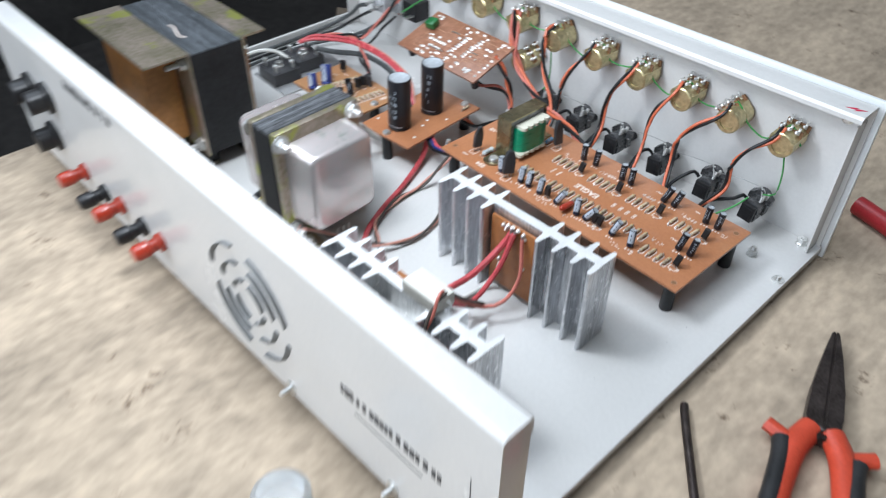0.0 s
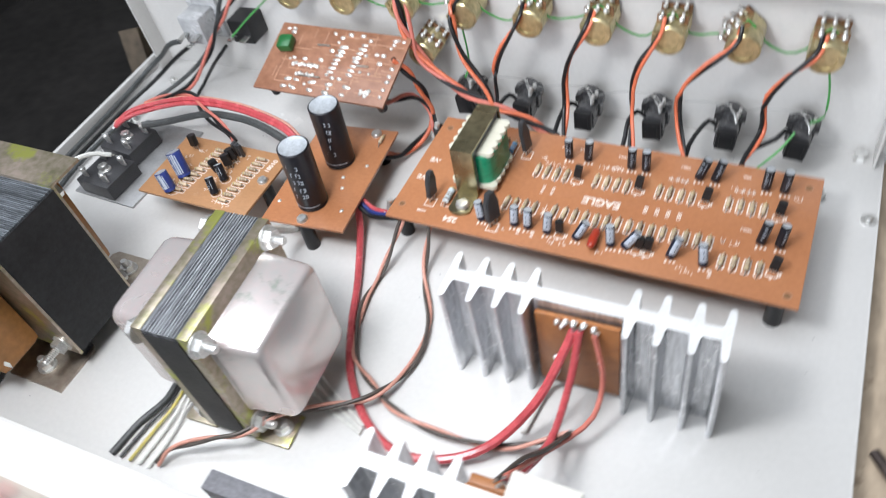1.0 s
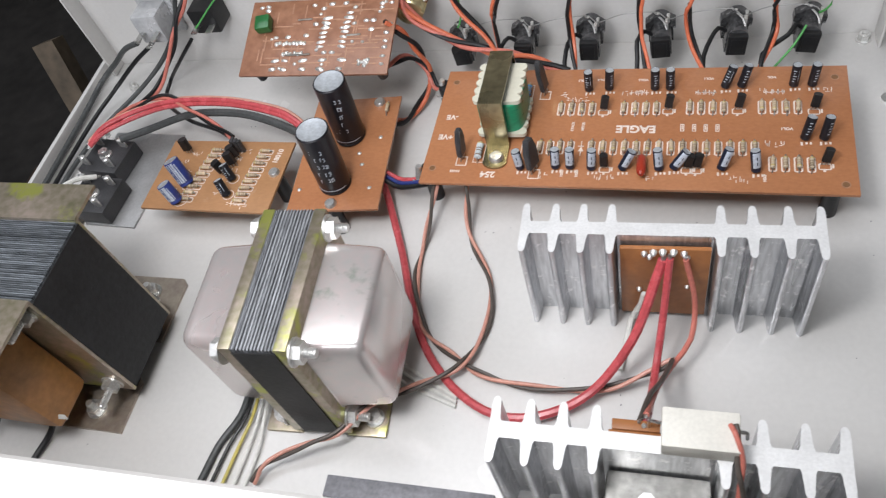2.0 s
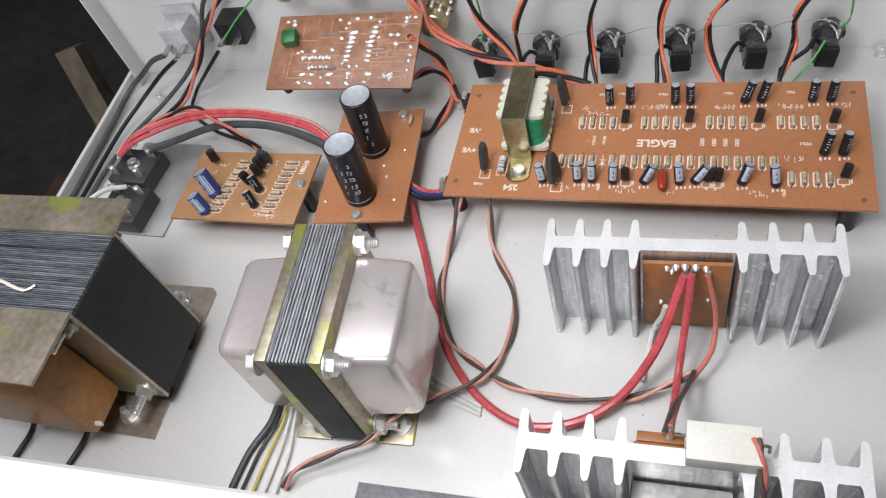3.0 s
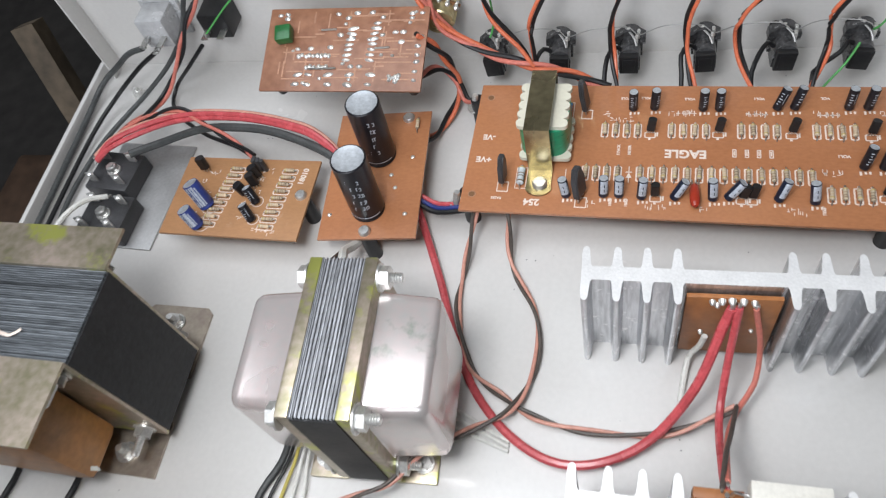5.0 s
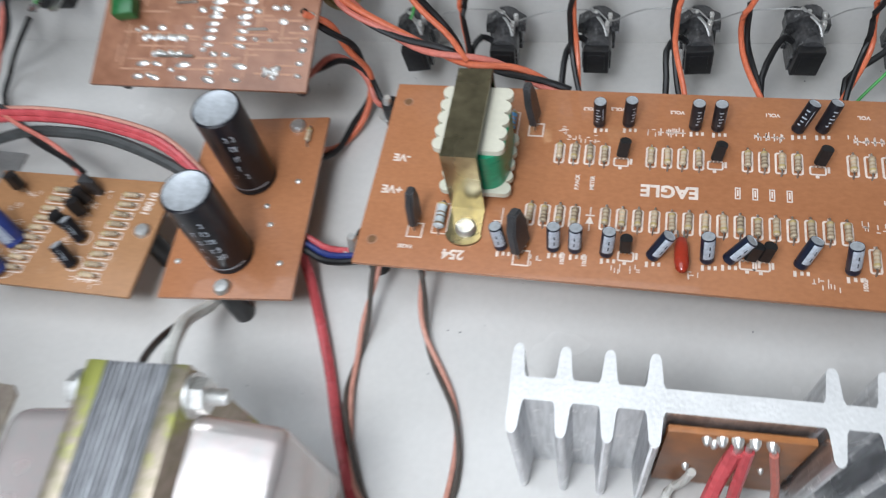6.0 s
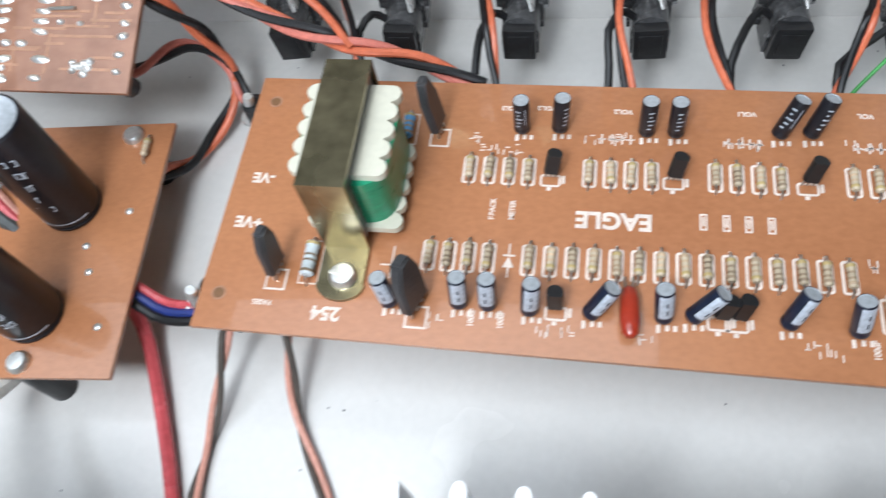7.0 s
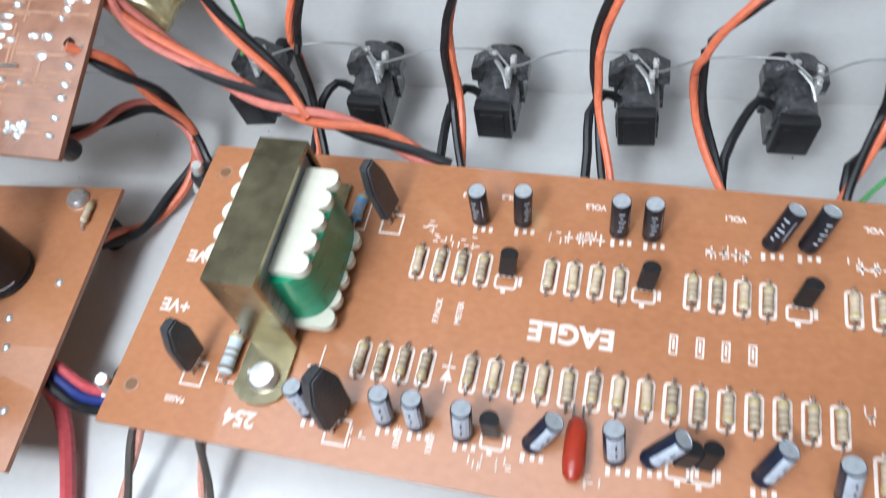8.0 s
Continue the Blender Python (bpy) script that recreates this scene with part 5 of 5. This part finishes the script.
# short black jack leads
for xj, x2 in ((43, 30), (79.5, 66), (116, 104), (153, 137), (189.5, 165)):
    wire("wire", [(xj - 4.5, 105, 26), (xj - 8, 104, 29), (xj - 11.5, 99, 27), (x2 + 1, 90, 23), (x2 + 1, 80, 19)], 1.2, W_BLACK, "short black jack lead", group="jack leads")
# bare earth wire over the jacks and green wire over the controls
pts = []
for i, x in enumerate(JX):
    pts += [(x - 1, Y1 - 17, 32.9), (x + 3.4, Y1 - 22.5, 32.5), (x + 17, Y1 - 14, 30.5 - (i % 2))]
wire("wire", pts[:-1], 0.28, DULLT, "thin bare earth wire linking the jack sockets")
pts = [(-158, 108, 44), (-138, 117, 60), (-112, 117, 76)]
for i, x in enumerate(PX):
    pts += [(x - 8.6, 118, 78 - 5 * (i % 2) - 0.028 * x), (x, 117, 85.5 - 0.028 * x), (x + 8.8, 118, 74 - 0.028 * x), (x + 19, 122, 66 + 6 * (i % 2) - 0.028 * x)]
wire("wire", pts[:-1], 0.55, W_GREEN, "thin green earth wire linking the controls")
wire("wire", [(8, 112, 66), (9, 112, 50), (8, 112, 38), (6, 109, 33.4)], 0.55, W_GREEN, "thin green wire down to a jack socket")
wire("wire", [(194, 114, 62), (197, 114, 48), (197.5, 112, 34), (192, 107, 33.4)], 0.55, W_GREEN, "thin green wire down to a jack socket")
wire("wire", [(186, 101, 31), (181, 95, 24), (173, 88, 17), (167, 82, 12), (160, 76, 4)], 0.6, W_GREEN, "thin green wire running under the main board")
# transformer leads
wire("wire", [(-197, 10, 20), (-206, 3, 25), (-214, -12, 26), (-221, -34, 18), (-226, -62, 6)], 1.5, W_WHITE, "pale grey lead from the rectifier to the large transformer", 2)
for k, (mt, lab) in enumerate(((W_GREY, "grey"), (W_BLACK, "black"), (W_YELLOW, "yellow"), (W_WHITE, "white"), (W_WHITE, "white"))):
    wire("wire", [(-58 + 2.4 * k, -104, 12), (-63 + 3 * k, -118, 4), (-70 + 5 * k, -132, 2), (-73 + 5.5 * k, -150, 2)], 1.6 if k == 0 else 0.8, mt, lab + " lead of the steel transformer")
for k in range(3):
    wire("wire", [(6, -84 - 4 * k, 6), (12, -87 - 4 * k, 1.4), (36, -99 - 2 * k, 1.3)], 0.9, W_WHITE, "white transformer lead on the case floor")
for x in (-150, -183):
    wire("wire", [(x, -120, 30), (x - 2, -128, 18), (x - 9, -136, 5), (x - 14, -150, 2)], 1.5, W_BLACK, "black lead from the large transformer")
wire("wire", [(-47, -4, 12), (-48, -14, 18), (-47.5, -24, 29), (-43.5, -33, 38), (-41, -42, 42), (-37, -52, 44), (-35, -60, 42)], 2.3, W_WHITE, "white sleeved lead rising to the steel transformer")
wire("wire", [(-48, -4, 14), (-49, -14, 18), (-50, -25, 28), (-47, -38, 42), (-41, -50, 54), (-34, -57, 56)], 1.2, W_BLACK, "black lead rising to the steel transformer")
twisted("wire_pair", [(143.5, -127, 67), (145, -133, 66.5), (147, -146, 48), (148, -157, 16), (140, -165, 3)], 0.85, (W_PINK, W_BROWN), "faded red and brown pair from the ceramic resistor", 34)

# ---- on the bench ----
pl = thing("pliers", mm(298, -8, BENCH_Z, 0, 0, 0), "long-nose pliers with orange and black grips", "pliers")
for s in (-1, 1):
    bm = bmesh.new()
    pts = [(0.15 * s, 75), (2.0 * s, 74), (4.9 * s, 55), (8.2 * s, 28), (9.0 * s, 8), (7.5 * s, -6), (0.15 * s, -8)]
    prism(bm, pts, 4, 12)
    bmesh.ops.bevel(bm, geom=bm.edges[:], offset=0.0008, segments=2, affect="EDGES")
    part("jaw", bm, TOOLS, pl, "dark steel jaw").matrix_basis = pose(0, 0, 0, 0, 0, 20)
    bm = bmesh.new()
    tube(bm, glide([(5 * s, 0, 8), (10.5 * s, -12, 8), (14 * s, -30, 8), (17 * s, -65, 8), (16 * s, -105, 8), (12 * s, -125, 8)]), 6.8, 12, 0, 0.85)
    tube(bm, glide([(8 * s, -15, 8), (17 * s, -11, 8), (26 * s, -7, 8.5)]), 4.6, 10, 0, 0.8)
    grip = part("grip", bm, TOOLO, pl, "orange moulded grip")
    grip.matrix_basis = pose(0, 0, 0, 0, 0, 20)
    bm = bmesh.new()
    tube(bm, glide([(18 * s, -15, 9.6), (17.2 * s, -26, 10), (18 * s, -45, 10.4), (19 * s, -65, 10.4), (17.5 * s, -100, 10.4)]), 4.8, 10, 0, 0.95)
    part("grip_inlay", bm, TOOLB, grip, "black rubber inlay")
bm = bmesh.new()
lathe(bm, [(0, 3), (3, 3), (3, 12.3), (2.4, 12.7), (0, 12.7)], 18)
part("pivot", bm, TOOLS, pl, "dark steel pivot")
sd = thing("screwdriver", mm(0, 0, 0), "dark screwdriver with a tapered tip", "screwdriver")
bm = bmesh.new()
line = [Vector((239, -40, BENCH_Z + 3)), Vector((241.5, -44, BENCH_Z + 3.5)), Vector((248, -53, BENCH_Z + 4)), Vector((300, -121, BENCH_Z + 8))]
tube(bm, line, 2.3, 10)
part("shaft", bm, TOOLS, sd)
bm = bmesh.new()
tube(bm, [Vector((300, -121, BENCH_Z + 8)), Vector((306, -129, BENCH_Z + 10)), Vector((350, -187, BENCH_Z + 10.5)), Vector((354, -192, BENCH_Z + 10.5))], 10, 14)
part("handle", bm, REDT, sd, "red plastic handle")
bm = bmesh.new()
tube(bm, [Vector((226, 198, BENCH_Z + 7)), Vector((228, 197.5, BENCH_Z + 7)), Vector((262, 186, BENCH_Z + 7)), Vector((264, 185.5, BENCH_Z + 7))], 6.8, 16)
tagged(part("plastic_tube", bm, REDT, None), "small red plastic tube lying on the bench", "tube")
bm = bmesh.new()
lathe(bm, [(0, BENCH_Z + 0.05), (13, BENCH_Z + 0.05), (14, BENCH_Z + 2), (14, BENCH_Z + 20), (11, BENCH_Z + 23), (0, BENCH_Z + 23)], 24, mm(146, -232, 0))
tagged(part("jar", bm, CLEAR, None), "small clear plastic jar on the bench", "jar")

# crumbs of dirt lying on the case floor
bm = bmesh.new()
rc = random.Random(21)
for _ in range(60):
    x, y, s = rc.uniform(-150, 225), rc.uniform(-165, 120), rc.uniform(0.12, 0.36)
    lathe(bm, [(0, 0.0), (s, s * 0.1), (s * 0.8, s * 0.7), (0, s * 0.9)], 5, mm(x, y, 0.02, 0, 0, rc.uniform(0, 90)) @ Matrix.Diagonal((rc.uniform(0.6, 1.6), 1, 1, 1)))
tagged(finish("dirt_crumbs", bm, BARM), "scattered dark crumbs of dirt on the case floor", "dirt", kind="stuff")
